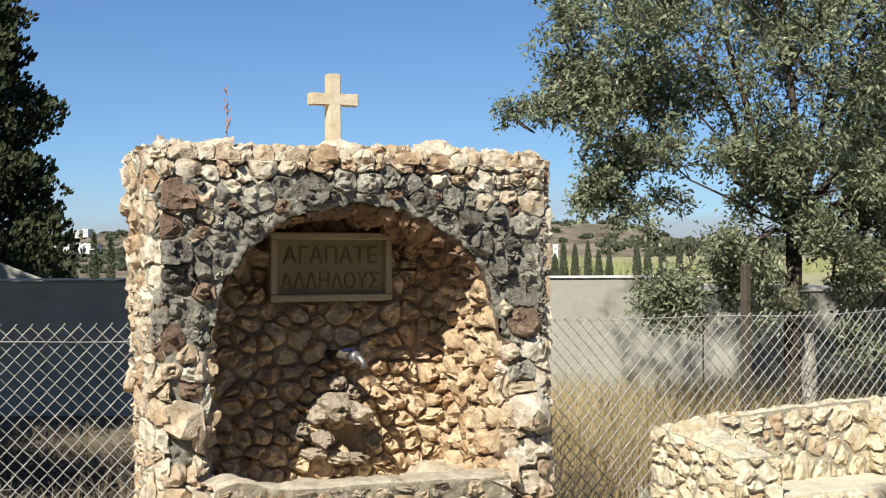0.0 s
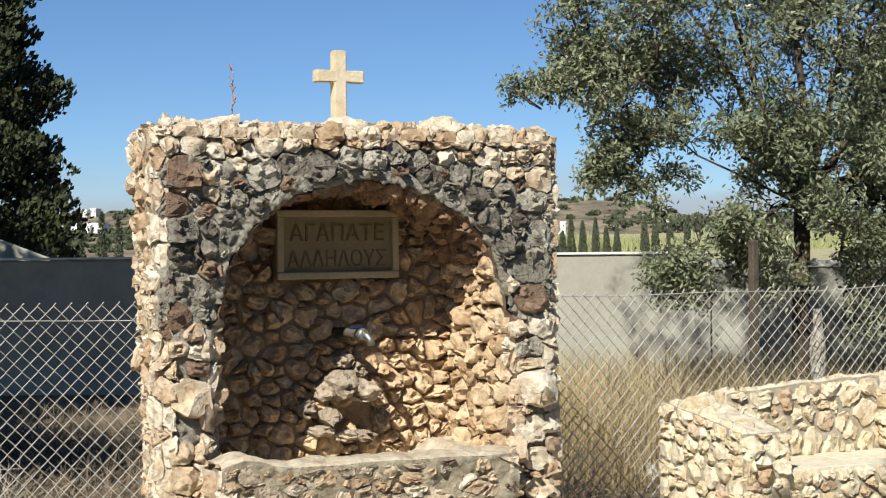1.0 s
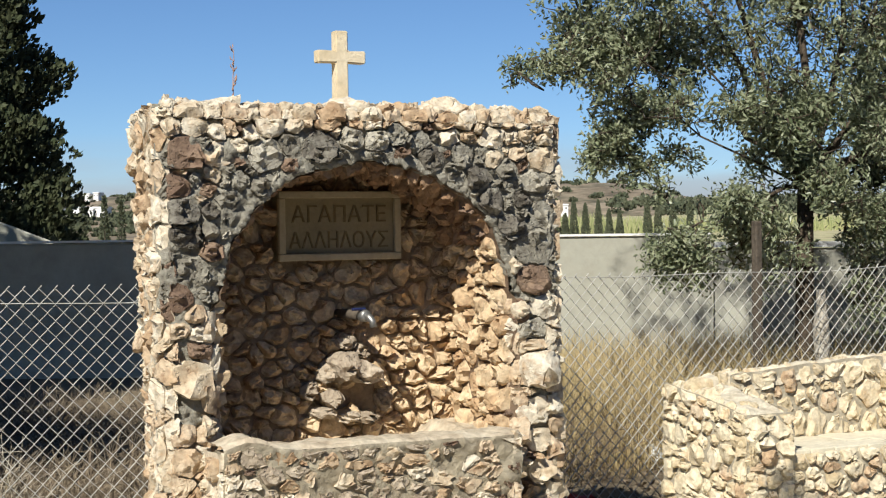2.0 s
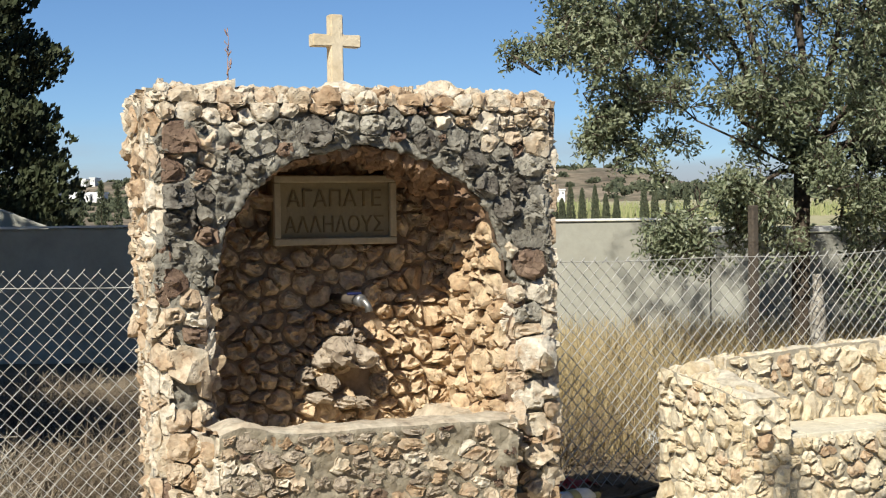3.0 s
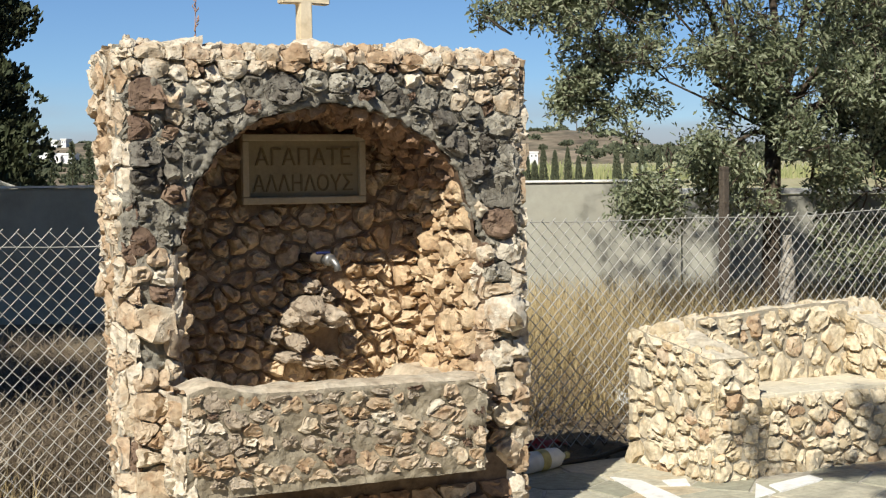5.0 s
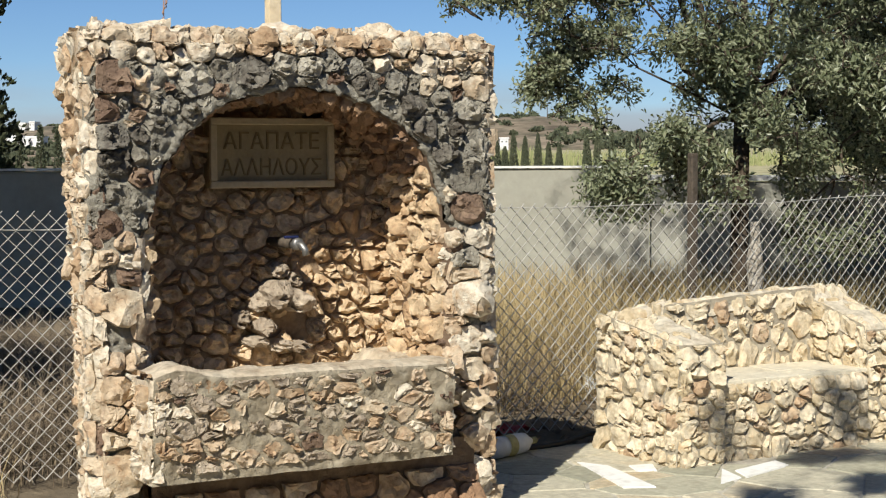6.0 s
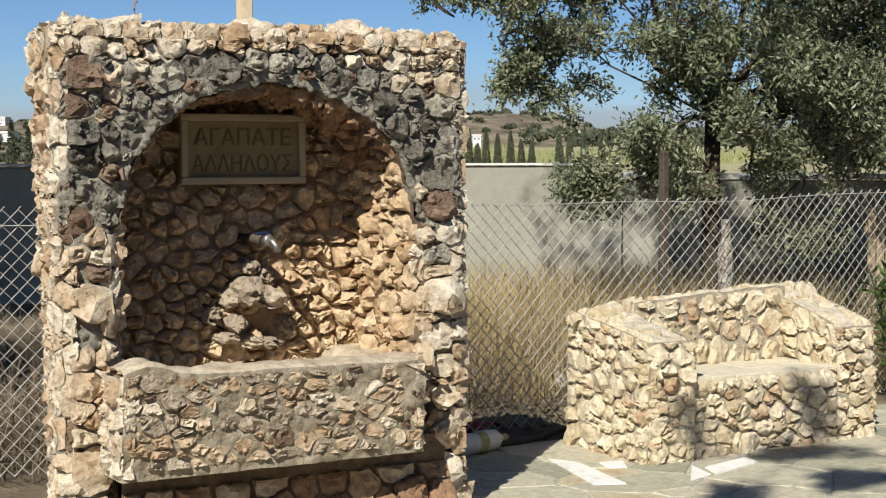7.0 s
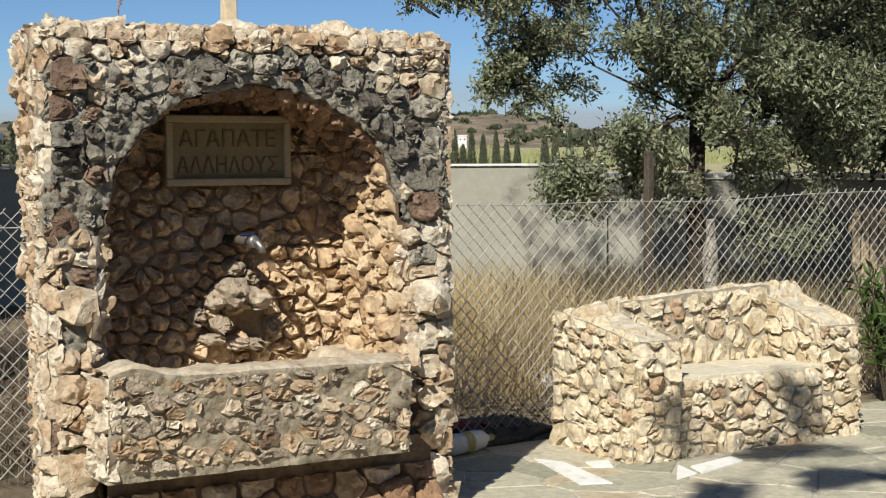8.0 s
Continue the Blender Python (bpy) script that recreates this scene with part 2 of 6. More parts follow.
M["black"] = surface("black_rubber", [(0.02, 0.02, 0.02), (0.035, 0.033, 0.03)], 8, (0.1, 0.08, 0.06), 0.3, rough=0.55, bump=0.1)
M["red"] = surface("faded_red_plastic", [(0.30, 0.02, 0.02), (0.38, 0.04, 0.03)], 8, (0.2, 0.05, 0.04), 0.3, rough=0.5, bump=0.1)
M["blue"] = surface("blue_tap_handle", [(0.010, 0.014, 0.05), (0.015, 0.02, 0.075)], 8, (0.05, 0.05, 0.1), 0.2, rough=0.55, bump=0.0)
M["brass"] = surface("nickel_plated_brass", [(0.24, 0.23, 0.215), (0.34, 0.325, 0.30)], 12, (0.3, 0.26, 0.2), 0.3, rough=0.45, metal=0.7, bump=0.1)
M["hill"] = surface("scrub_hillside", [(0.14, 0.11, 0.075), (0.22, 0.175, 0.12), (0.29, 0.23, 0.165)], 0.06, (0.06, 0.065, 0.04), 0.8, bump=0.0, bump_scale=0.25, grain=0.5)
M["field"] = surface("dry_yellow_field", [(0.30, 0.27, 0.14), (0.42, 0.37, 0.22), (0.30, 0.30, 0.15)], 0.25, (0.2, 0.22, 0.08), 0.4, bump=0.0, bump_scale=2.0)
M["reed"] = surface("green_yellow_reed", [(0.17, 0.20, 0.075), (0.29, 0.30, 0.13), (0.39, 0.35, 0.19)], 0.5, (0.2, 0.2, 0.08), 0.3, island=True, piece=0.6, bump=0)
M["wood"] = surface("weathered_brown_wood", [(0.075, 0.06, 0.045), (0.12, 0.095, 0.07)], 10, (0.07, 0.05, 0.035), 0.5, bump=0.6)
M["tan_wood"] = surface("tan_gate_wood", [(0.40, 0.30, 0.18), (0.50, 0.39, 0.25)], 10, (0.25, 0.18, 0.1), 0.4, bump=0.4)
M["yellow"] = surface("yellow_label", [(0.36, 0.32, 0.13), (0.46, 0.41, 0.2)], 8, (0.3, 0.25, 0.1), 0.3, rough=0.5, bump=0)
M["far_leaf"] = surface("far_tree_foliage", [(0.05, 0.062, 0.036), (0.085, 0.095, 0.055), (0.13, 0.13, 0.08)], 0.5, (0.08, 0.08, 0.04), 0.3, bump=0, island=True, piece=0.6)
M["glass"] = surface("dark_window_glass", [(0.03, 0.035, 0.04), (0.05, 0.055, 0.06)], 2, rough=0.15, bump=0)


# ---- building blocks ----
def mesh_of(name, verts, faces, mat, smooth=True):
    me = bpy.data.meshes.new(name)
    me.from_pydata([tuple(v) for v in verts], [], faces)
    me.materials.append(mat)
    if smooth:
        me.polygons.foreach_set("use_smooth", [True] * len(me.polygons))
    me.update()
    return me


def holder(name, place, label, category, group="", kind=""):
    ob = new(name)
    ob.location = place
    ob.empty_display_size = 0.1
    return tagged(ob, label, category, group, kind)


def under(ob, parent):
    """Hang a mesh that is written in world places under its thing."""
    ob.parent = parent
    p, off = parent, Vector((0, 0, 0))
    if parent.type == "EMPTY":
        off = parent.location
    ob.matrix_parent_inverse = Matrix.Translation(-Vector(off))
    return ob


def part(name, geo, mat, parent, label="", smooth=False, kind=""):
    """One mesh object, from a bmesh or from (verts, faces), under a thing or a part."""
    if isinstance(geo, tuple):
        me = mesh_of(name, geo[0], geo[1], mat, smooth)
    else:
        me = bpy.data.meshes.new(name)
        geo.normal_update()
        geo.to_mesh(me)
        geo.free()
        me.materials.append(mat)
        if smooth:
            me.polygons.foreach_set("use_smooth", [True] * len(me.polygons))
    ob = new(name, me)
    if parent:
        under(ob, parent)
    return tagged(ob, label, kind=kind)


def box(x0, x1, y0, y1, z0, z1, bevel=0.0, segs=2, bm=None):
    own = bm is None
    bm = bm or bmesh.new()
    r = bmesh.ops.create_cube(bm, size=1)
    for v in r["verts"]:
        v.co = Vector((x0 + (v.co.x + 0.5) * (x1 - x0), y0 + (v.co.y + 0.5) * (y1 - y0), z0 + (v.co.z + 0.5) * (z1 - z0)))
    if bevel:
        es = list({e for v in r["verts"] for e in v.link_edges})
        bmesh.ops.bevel(bm, geom=es, offset=bevel, segments=segs, affect="EDGES", profile=0.5)
    return bm


def tube(points, radii, sides=8, cap=True, verts=None, faces=None):
    """A round bar along points; returns (verts, faces)."""
    verts = [] if verts is None else verts
    faces = [] if faces is None else faces
    pts = [Vector(p) for p in points]
    if not hasattr(radii, "__len__"):
        radii = [radii] * len(pts)
    start = len(verts)
    side = None
    for i, p in enumerate(pts):
        d = (pts[min(i + 1, len(pts) - 1)] - pts[max(i - 1, 0)]).normalized()
        if side is None:
            side = d.orthogonal().normalized()
        side = (side - d * side.dot(d)).normalized()
        up = d.cross(side)
        for s in range(sides):
            a = 2 * math.pi * s / sides
            verts.append(p + (side * math.cos(a) + up * math.sin(a)) * radii[i])
    for i in range(len(pts) - 1):
        for s in range(sides):
            a, b = start + i * sides + s, start + i * sides + (s + 1) % sides
            faces.append((a, b, b + sides, a + sides))
    if cap:
        faces.append(tuple(start + s for s in reversed(range(sides))))
        faces.append(tuple(start + (len(pts) - 1) * sides + s for s in range(sides)))
    return verts, faces


def clip_half(poly, px, py, nx, ny):
    """Keep the part of poly where (p - P).n <= 0."""
    out = []
    for i in range(len(poly)):
        a, b = poly[i], poly[(i + 1) % len(poly)]
        da, db = (a[0] - px) * nx + (a[1] - py) * ny, (b[0] - px) * nx + (b[1] - py) * ny
        if da <= 0:
            out.append(a)
        if da * db < 0:
            t = da / (da - db)
            out.append((a[0] + (b[0] - a[0]) * t, a[1] + (b[1] - a[1]) * t))
    return out


def within(poly, u, v, ru, rv):
    """The part of a cell round its seed, broken to an angular stone of about this half width and height."""
    rng = random.Random(int(u * 1000) * 7919 + int(v * 1000))
    turn = rng.uniform(0, 6.28)
    sides = rng.choice((5, 6, 6, 7))
    for i in range(sides):
        a = turn + 2 * math.pi * (i + rng.uniform(-0.3, 0.3)) / sides
        du, dv = math.cos(a), math.sin(a)
        r = rng.uniform(0.84, 1.06) * math.hypot(ru * du, rv * dv)
        poly = clip_half(poly, u + du * r, v + dv * r, du, dv)
    return poly


def rubble_cells(u0, u1, v0, v1, size, seed, stretch=1.3, fixed=(), keep=None, relax=1):
    """Cells of uneven stones over a rectangle. fixed: seeds (u, v, weight) of stones whose place is known; keep(u, v): which seeds stand."""
    rng = random.Random(seed)
    pts = [(f[0], f[1] * stretch, (f[2] + f[3]) * 0.27 if len(f) > 3 else f[2]) for f in fixed]
    nfix = len(pts)
    area = (u1 - u0) * (v1 - v0)
    want = int(area / (size * size) * stretch) + nfix
    tries = 0
    while len(pts) < want and tries < want * 40:
        tries += 1
        u, v = rng.uniform(u0, u1), rng.uniform(v0, v1) * stretch
        r = size * rng.choice((0.42, 0.6, 0.75, 0.9))
        if all((u - p[0]) ** 2 + (v - p[1]) ** 2 > (max(r, p[2]) if j < nfix else r) ** 2 for j, p in enumerate(pts)):
            pts.append((u, v, r * 0.8))
    cells = []
    for step in range(relax + 1):
        cells = []
        for i, (u, v, w) in enumerate(pts):
            poly = [(u0, v0 * stretch), (u1, v0 * stretch), (u1, v1 * stretch), (u0, v1 * stretch)]
            near = sorted(range(len(pts)), key=lambda j: (pts[j][0] - u) ** 2 + (pts[j][1] - v) ** 2)[1:26]
            for j in near:
                du, dv = pts[j][0] - u, pts[j][1] - v
                d2 = du * du + dv * dv
                t = 0.5 + (w * w - pts[j][2] ** 2) / (2 * d2)
                t = min(0.8, max(0.2, t))
                poly = clip_half(poly, u + du * t, v + dv * t, du, dv)
                if len(poly) < 3:
                    break
            cells.append(poly)
        if step < relax:
            moved = []
            for i, ((u, v, w), c) in enumerate(zip(pts, cells)):
                if i < nfix or len(c) < 3:
                    moved.append((u, v, w))
                else:
                    mu, mv = sum(p[0] for p in c) / len(c), sum(p[1] for p in c) / len(c)
                    moved.append((u * 0.5 + mu * 0.5, v * 0.5 + mv * 0.5, w))
            pts = moved
    out = []
    for i, ((u, v, w), c) in enumerate(zip(pts, cells)):
        if i < nfix and len(fixed[i]) > 3 and len(c) >= 3:
            c = within(c, u, v, fixed[i][2] * 0.56, fixed[i][3] * 0.56 * stretch)
        if len(c) >= 3 and (keep is None or keep(u, v / stretch)):
            out.append([(p[0], p[1] / stretch) for p in c])
    return out


LAYERS = ((0.95, 0.0), (1.0, 0.25), (0.97, 0.6), (0.87, 0.9), (0.66, 1.05), (0.36, 1.12))


def stone_geo(poly, place, rng, gap=0.008, high=0.035, deep=0.03, tilt=0.4, rough=0.010, round_=0.14, n=19, chips=2):
    """An angular, chipped stone over a flat cell. place(u, v, h) gives the world place at height h over the face."""
    cu, cv = sum(p[0] for p in poly) / len(poly), sum(p[1] for p in poly) / len(poly)
    ring = []
    L = []
    for i in range(len(poly)):
        a, b = poly[i], poly[(i + 1) % len(poly)]
        L.append(math.hypot(b[0] - a[0], b[1] - a[1]))
    total = sum(L)
    if total < 0.05:
        return None
    for s in range(n):
        d = total * (s + rng.uniform(-0.3, 0.3)) / n % total
        i = 0
        while d > L[i] and i < len(L) - 1:
            d -= L[i]
            i += 1
        a, b = poly[i], poly[(i + 1) % len(poly)]
        t = min(1, d / max(L[i], 1e-6))
        ring.append((a[0] + (b[0] - a[0]) * t, a[1] + (b[1] - a[1]) * t))
    mean_r = sum(math.hypot(p[0] - cu, p[1] - cv) for p in ring) / n
    shaped = []
    for p in ring:
        r = math.hypot(p[0] - cu, p[1] - cv)
        want = r + (mean_r - r) * round_ if r > mean_r else r
        want = max(0.008, (want - gap * rng.uniform(0.4, 1.6)) * rng.uniform(0.93, 1.03))
        shaped.append(((p[0] - cu) / max(r, 1e-6) * want, (p[1] - cv) / max(r, 1e-6) * want))
    tu, tv = rng.uniform(-tilt, tilt), rng.uniform(-tilt, tilt)
    off = Vector((rng.uniform(-50, 50), rng.uniform(-50, 50), rng.uniform(-50, 50)))
    cuts = []
    for _ in range(chips):
        a = rng.uniform(0, 6.28)
        cuts.append((math.cos(a), math.sin(a), rng.uniform(0.4, 1.3), rng.uniform(0.1, 0.65) * mean_r))
    verts, faces = [], []
    last = len(LAYERS) - 1
    ou, ov = rng.uniform(-0.3, 0.3), rng.uniform(-0.3, 0.3)
    for k, (s, h) in enumerate(LAYERS):
        h = -deep if k == 0 else high * h
        for (du, dv) in shaped:
            ku = du * s + ou * mean_r * (1 - s)
            kv = dv * s + ov * mean_r * (1 - s)
            nz = noise.noise(Vector((ku * 20, kv * 20, k * 0.9)) + off)
            nz2 = noise.noise(Vector((ku * 60, kv * 60, k * 0.9)) + off)
            hh = h
            if k > 0:
                hh += (ku * tu + kv * tv) * (0.4 if k == 1 else 1) + nz * rough * 2.0 + nz2 * rough * 1.3
                for ca, cb, slope, d0 in cuts:
                    over = ku * ca + kv * cb - d0
                    if over > 0:
                        hh = min(hh, high * 1.05 - over * slope)
                hh = max(hh, high * (0.3 if k == 1 else 0.45))
            g = 1 + 0.11 * nz2 + 0.06 * nz
            verts.append(place(cu + ku * g, cv + kv * g, hh))
    verts.append(place(cu + ou * mean_r, cv + ov * mean_r, high * 1.08 + rng.uniform(-1, 1) * rough))
    for k in range(last):
        for s in range(n):
            a, b = k * n + s, k * n + (s + 1) % n
            faces.append((a, b, b + n, a + n))
    for s in range(n):
        faces.append((last * n + s, last * n + (s + 1) % n, (last + 1) * n))
    return verts, faces


def lay_stones(cells, place, parent, pick, seed, name="stone", **shape):
    rng = random.Random(seed)
    for poly in cells:
        cu, cv = sum(p[0] for p in poly) / len(poly), sum(p[1] for p in poly) / len(poly)
        mat, over = pick(cu, cv, rng)
        kw = dict(shape)
        kw.update(over)
        geo = stone_geo(poly, place, rng, **kw)
        if geo:
            part(name, geo, mat, parent, smooth=True).data.set_sharp_from_angle(angle=radians(38))


def lumpy_sheet(u0, u1, v0, v1, step, place, amount=0.012, seed=0.0, inside=None):
    """A mortar skin with soft lumps, as (verts, faces)."""
    nu, nv = max(2, int((u1 - u0) / step)), max(2, int((v1 - v0) / step))
    verts, faces, index = [], [], {}
    for i in range(nu + 1):
        for j in range(nv + 1):
            u, v = u0 + (u1 - u0) * i / nu, v0 + (v1 - v0) * j / nv
            h = noise.noise(Vector((u * 9, v * 9, seed))) * amount + noise.noise(Vector((u * 27, v * 27, seed + 5))) * amount * 0.5
            index[i, j] = len(verts)
            verts.append(place(u, v, h))
    for i in range(nu):
        for j in range(nv):
            if inside is None or inside(u0 + (u1 - u0) * (i + 0.5) / nu, v0 + (v1 - v0) * (j + 0.5) / nv):
                faces.append((index[i, j], index[i + 1, j], index[i + 1, j + 1], index[i, j + 1]))
    return verts, faces


# ---- plan ----
# The stone shrine stands with its front along x, right front corner at the origin; the bench, fence and shrine run parallel.
STAND = Vector((-3.54, -5.80, 0))
AHEAD, ASIDE = Vector((0.4625, 0.8865, 0)), Vector((0.8865, -0.4625, 0))


def yonder(side, ahead, z=0.0):
    """A place so many metres ahead of the standpoint and to its right."""
    p = STAND + AHEAD * ahead + ASIDE * side
    return Vector((p.x, p.y, z))


def rise(ahead, side):
    """Height of the land: level near the shrine, a slow rise beyond the far wall."""
    if ahead < 26:
        return 0.0
    k = min(1.0, (ahead - 26) / 110)
    left = min(1.0, max(0.0, (side + 22) / 24))
    return 2.3 * k * k * (3 - 2 * k) * (0.05 + 0.95 * left) - 0.5 * k * (1 - left)


# ---- ground ----
gv, gf = [], []
aheads = [-60, -25, -12, -6, 0, 3, 6, 8, 10, 12, 14, 16, 18, 20, 23, 26, 32, 40, 55, 75, 100, 140, 250, 600, 1500, 3500]
sides = [-2500, -900, -300, -120, -60, -30, -18, -12, -8, -5, -3, -1, 1, 3, 5, 8, 12, 18, 30, 60, 120, 300, 900, 2500]
for a in aheads:
    for s in sides:
        bump = 0.03 * noise.noise(Vector((s * 0.5, a * 0.5, 0))) if 11 < a < 26 else 0
        gv.append(yonder(s, a, rise(a, s) - 0.03 + bump))
for i in range(len(aheads) - 1):
    for j in range(len(sides) - 1):
        k = i * len(sides) + j
        gf.append((k, k + 1, k + 1 + len(sides), k + len(sides)))
ground = part("ground", (gv, gf), M["earth"], None)
tagged(ground, "dry brown earth around the shrine", "ground", kind="structure")

fv, ff = [], []
for i in range(13):
    for j in range(13):
        a, s = 27 + i * 14, -110 + j * 22
        fv.append(yonder(s, a, rise(a, s) + 0.03))
for i in range(12):
    for j in range(12):
        k = i * 13 + j
        ff.append((k, k + 1, k + 14, k + 13))
tagged(part("field", (fv, ff), M["field"], None), "yellow dry field behind the boundary wall", "field", kind="structure")


def hill(name, ahead, depth, profile, label, seed):
    """A ridge: profile gives (side, height) along its crest."""
    v, f = [], []
    cols, rowsn = 90, 10
    lo, hi = profile[0][0], profile[-1][0]
    for i in range(cols + 1):
        s = lo + (hi - lo) * i / cols
        h = np.interp(s, [p[0] for p in profile], [p[1] for p in profile])
        for j in range(rowsn + 1):
            t = j / rowsn
            shape = math.sin(t * math.pi / 2)
            z = h * shape + noise.noise(Vector((s * 0.05, t * 4, seed))) * h * 0.06 + noise.noise(Vector((s * 0.25, t * 9, seed))) * h * 0.035
            v.append(yonder(s, ahead + depth * t, max(0, z)))
    for i in range(cols):
        for j in range(rowsn):
            k = i * (rowsn + 1) + j
            f.append((k, k + rowsn + 1, k + rowsn + 2, k + 1))
    return tagged(part(name, (v, f), M["hill"], None, smooth=True), label, "hill", kind="structure")


RIDGE = [(-420, 9), (-160, 10), (-95, 10.4), (-60, 10.6), (-20, 11.2), (10, 12.0), (26, 12.4), (40, 12.8), (47, 12.0), (50.5, 10.6), (58, 8.7), (66, 8.5), (80, 8), (130, 9), (300, 12)]
hill("backdrop_hill", 330, 90, RIDGE, "low scrub-covered hill on the horizon", 3.0)
hill("backdrop_slope", 240, 88, [(-420, 4.5), (-100, 5.2), (-60, 4.8), (-48, 3.4), (-30, 0.1)], "scrub-covered slope under the far white houses", 8.0)


# ---- boundary wall beyond the fence ----
def wall_run(name, s0, a0, s1, a1, top0, top1, thick, mat, label, cap=None):
    p, q = yonder(s0, a0), yonder(s1, a1)
    d = (q - p).normalized()
    nrm = Vector((-d.y, d.x, 0)) * thick
    n = 24
    v, f = [], []
    for i in range(n + 1):
        t = i / n
        b = p.lerp(q, t)
        top = top0 + (top1 - top0) * t + 0.008 * noise.noise(Vector((i * 0.7, 0, 3)))
        for x, z in ((b, -0.1), (b, top - 0.02), (b + nrm * 0.1, top), (b + nrm * 0.9, top), (b + nrm, top - 0.02), (b + nrm, -0.1)):
            v.append((x.x, x.y, z))
    for i in range(n):
        for j in range(5):
            k = i * 6 + j
            f.append((k, k + 6, k + 7, k + 1))
    f.append((5, 4, 3, 2, 1, 0))
    f.append(tuple(n * 6 + j for j in range(6)))
    ob = part(name, (v, f), mat, None)
    if cap:
        cv, cf = [], []
        for i in range(n + 1):
            t = i / n
            b = p.lerp(q, t)
            top = top0 + (top1 - top0) * t + 0.008
            for x, z in ((b - nrm * 0.12, top), (b - nrm * 0.12, top + cap), (b + nrm * 1.12, top + cap), (b + nrm * 1.12, top)):
                cv.append((x.x, x.y, z))
        for i in range(n):
            for j in range(4):
                k = i * 4
                cf.append((k + j, k + 4 + j, k + 4 + (j + 1) % 4, k + (j + 1) % 4))
        cf += [(3, 2, 1, 0), tuple(n * 4 + j for j in range(4))]
        part("coping", (cv, cf), M["white"], ob, "pale lime-washed coping")
    return tagged(ob, label, "wall", kind="structure")


wall_run("wall_boundary", -14.0, 17.2, 2.75, 17.0, 1.41, 1.41, 0.2, M["concrete"], "grey rendered boundary wall behind the wire fence", cap=0.022)
wall_run("wall_boundary_low", 2.78, 17.05, 14.0, 16.2, 1.27, 1.19, 0.2, M["concrete"], "lower grey wall with white coping behind the oak", cap=0.06)
wall_run("wall_garden", -6.5, 19.0, -4.86, 19.4, 2.1, 1.42, 0.25, M["concrete"], "grey rendered garden wall with a sloping top")


# ---- far houses, trees ----
def house(place, w, d, h, floors, turn, label):
    ob = holder("house", place, label, "house", "far white houses")
    ob.rotation_euler = (0, 0, turn)
    base = Vector(place)
    body = part("wall", box(base.x - w / 2, base.x + w / 2, base.y - d / 2, base.y + d / 2, base.z - 2, base.z + h), M["white"], ob)
    part("roof", box(base.x - w / 2 - 0.15, base.x + w / 2 + 0.15, base.y - d / 2 - 0.15, base.y + d / 2 + 0.15, base.z + h + 0.004, base.z + h + 0.3), M["white"], ob)
    for k in range(floors):
        n = max(2, int(w / 2.6))
        for i in range(n):
            x = base.x - w / 2 + w * (i + 0.5) / n
            z = base.z + h * (k + 0.3) / floors
            ww, wh = min(0.5, 0.2 * w / n), min(1.25, 0.35 * h)
            win = part("window", box(x - ww, x + ww, base.y - d / 2 - 0.06, base.y - d / 2 - 0.004, z, z + wh), M["white"], ob)
            part("pane", box(x - ww * 0.8, x + ww * 0.8, base.y - d / 2 - 0.09, base.y - d / 2 - 0.064, z + wh * 0.1, z + wh * 0.9), M["glass"], win)
    return ob


TURN_AWAY = math.atan2(ASIDE.y, ASIDE.x)
for s, a, z, w, h, fl in ((-69.3, 300, 3.9, 4.4, 1.7, 1), (-66.4, 301, 3.7, 2.6, 2.2, 1), (-69.8, 298, 3.6, 2.2, 2.4, 1), (-67.7, 294, 1.6, 2.6, 2.3, 1), (-64.3, 291, 0.9, 2.0, 1.6, 1), (-62.0, 291, 0.8, 2.0, 1.7, 1), (-72.2, 303, 4.3, 1.4, 1.1, 1),
                        (-89.5, 392, 9.7, 1.6, 0.9, 1), (-87.3, 393, 9.9, 1.2, 1.0, 1), (-77.5, 310, 4.6, 4.0, 1.6, 1), (22.3, 325, 4.5, 1.7, 1.1, 1)):
    house(yonder(s, a, z), w, 6, h, fl, TURN_AWAY, "small white flat-roofed house far off on the slope")


def tufts(centres, size, mat, seed, up=0.6, slim=0.3):
    """Many small leaf blades round given centres; centres: rows (x, y, z, outward x, y, z)."""
    rng = np.random.RandomState(seed)
    n = len(centres)
    c = np.array(centres, float)
    d = c[:, 3:6] + rng.normal(0, 0.55, (n, 3))
    d[:, 2] += up
    d /= np.linalg.norm(d, axis=1, keepdims=True)
    side = np.cross(d, rng.normal(0, 1, (n, 3)))
    side /= np.linalg.norm(side, axis=1, keepdims=True)
    nrm = np.cross(d, side)
    L = size * rng.uniform(0.6, 1.4, (n, 1))
    p = c[:, :3]
    v = np.stack([p, p + d * L * 0.5 + side * L * slim + nrm * L * 0.08, p + d * L, p + d * L * 0.5 - side * L * slim + nrm * L * 0.08], 1).reshape(-1, 3)
    f = [(4 * i, 4 * i + 1, 4 * i + 2, 4 * i + 3) for i in range(n)]
    return v, f


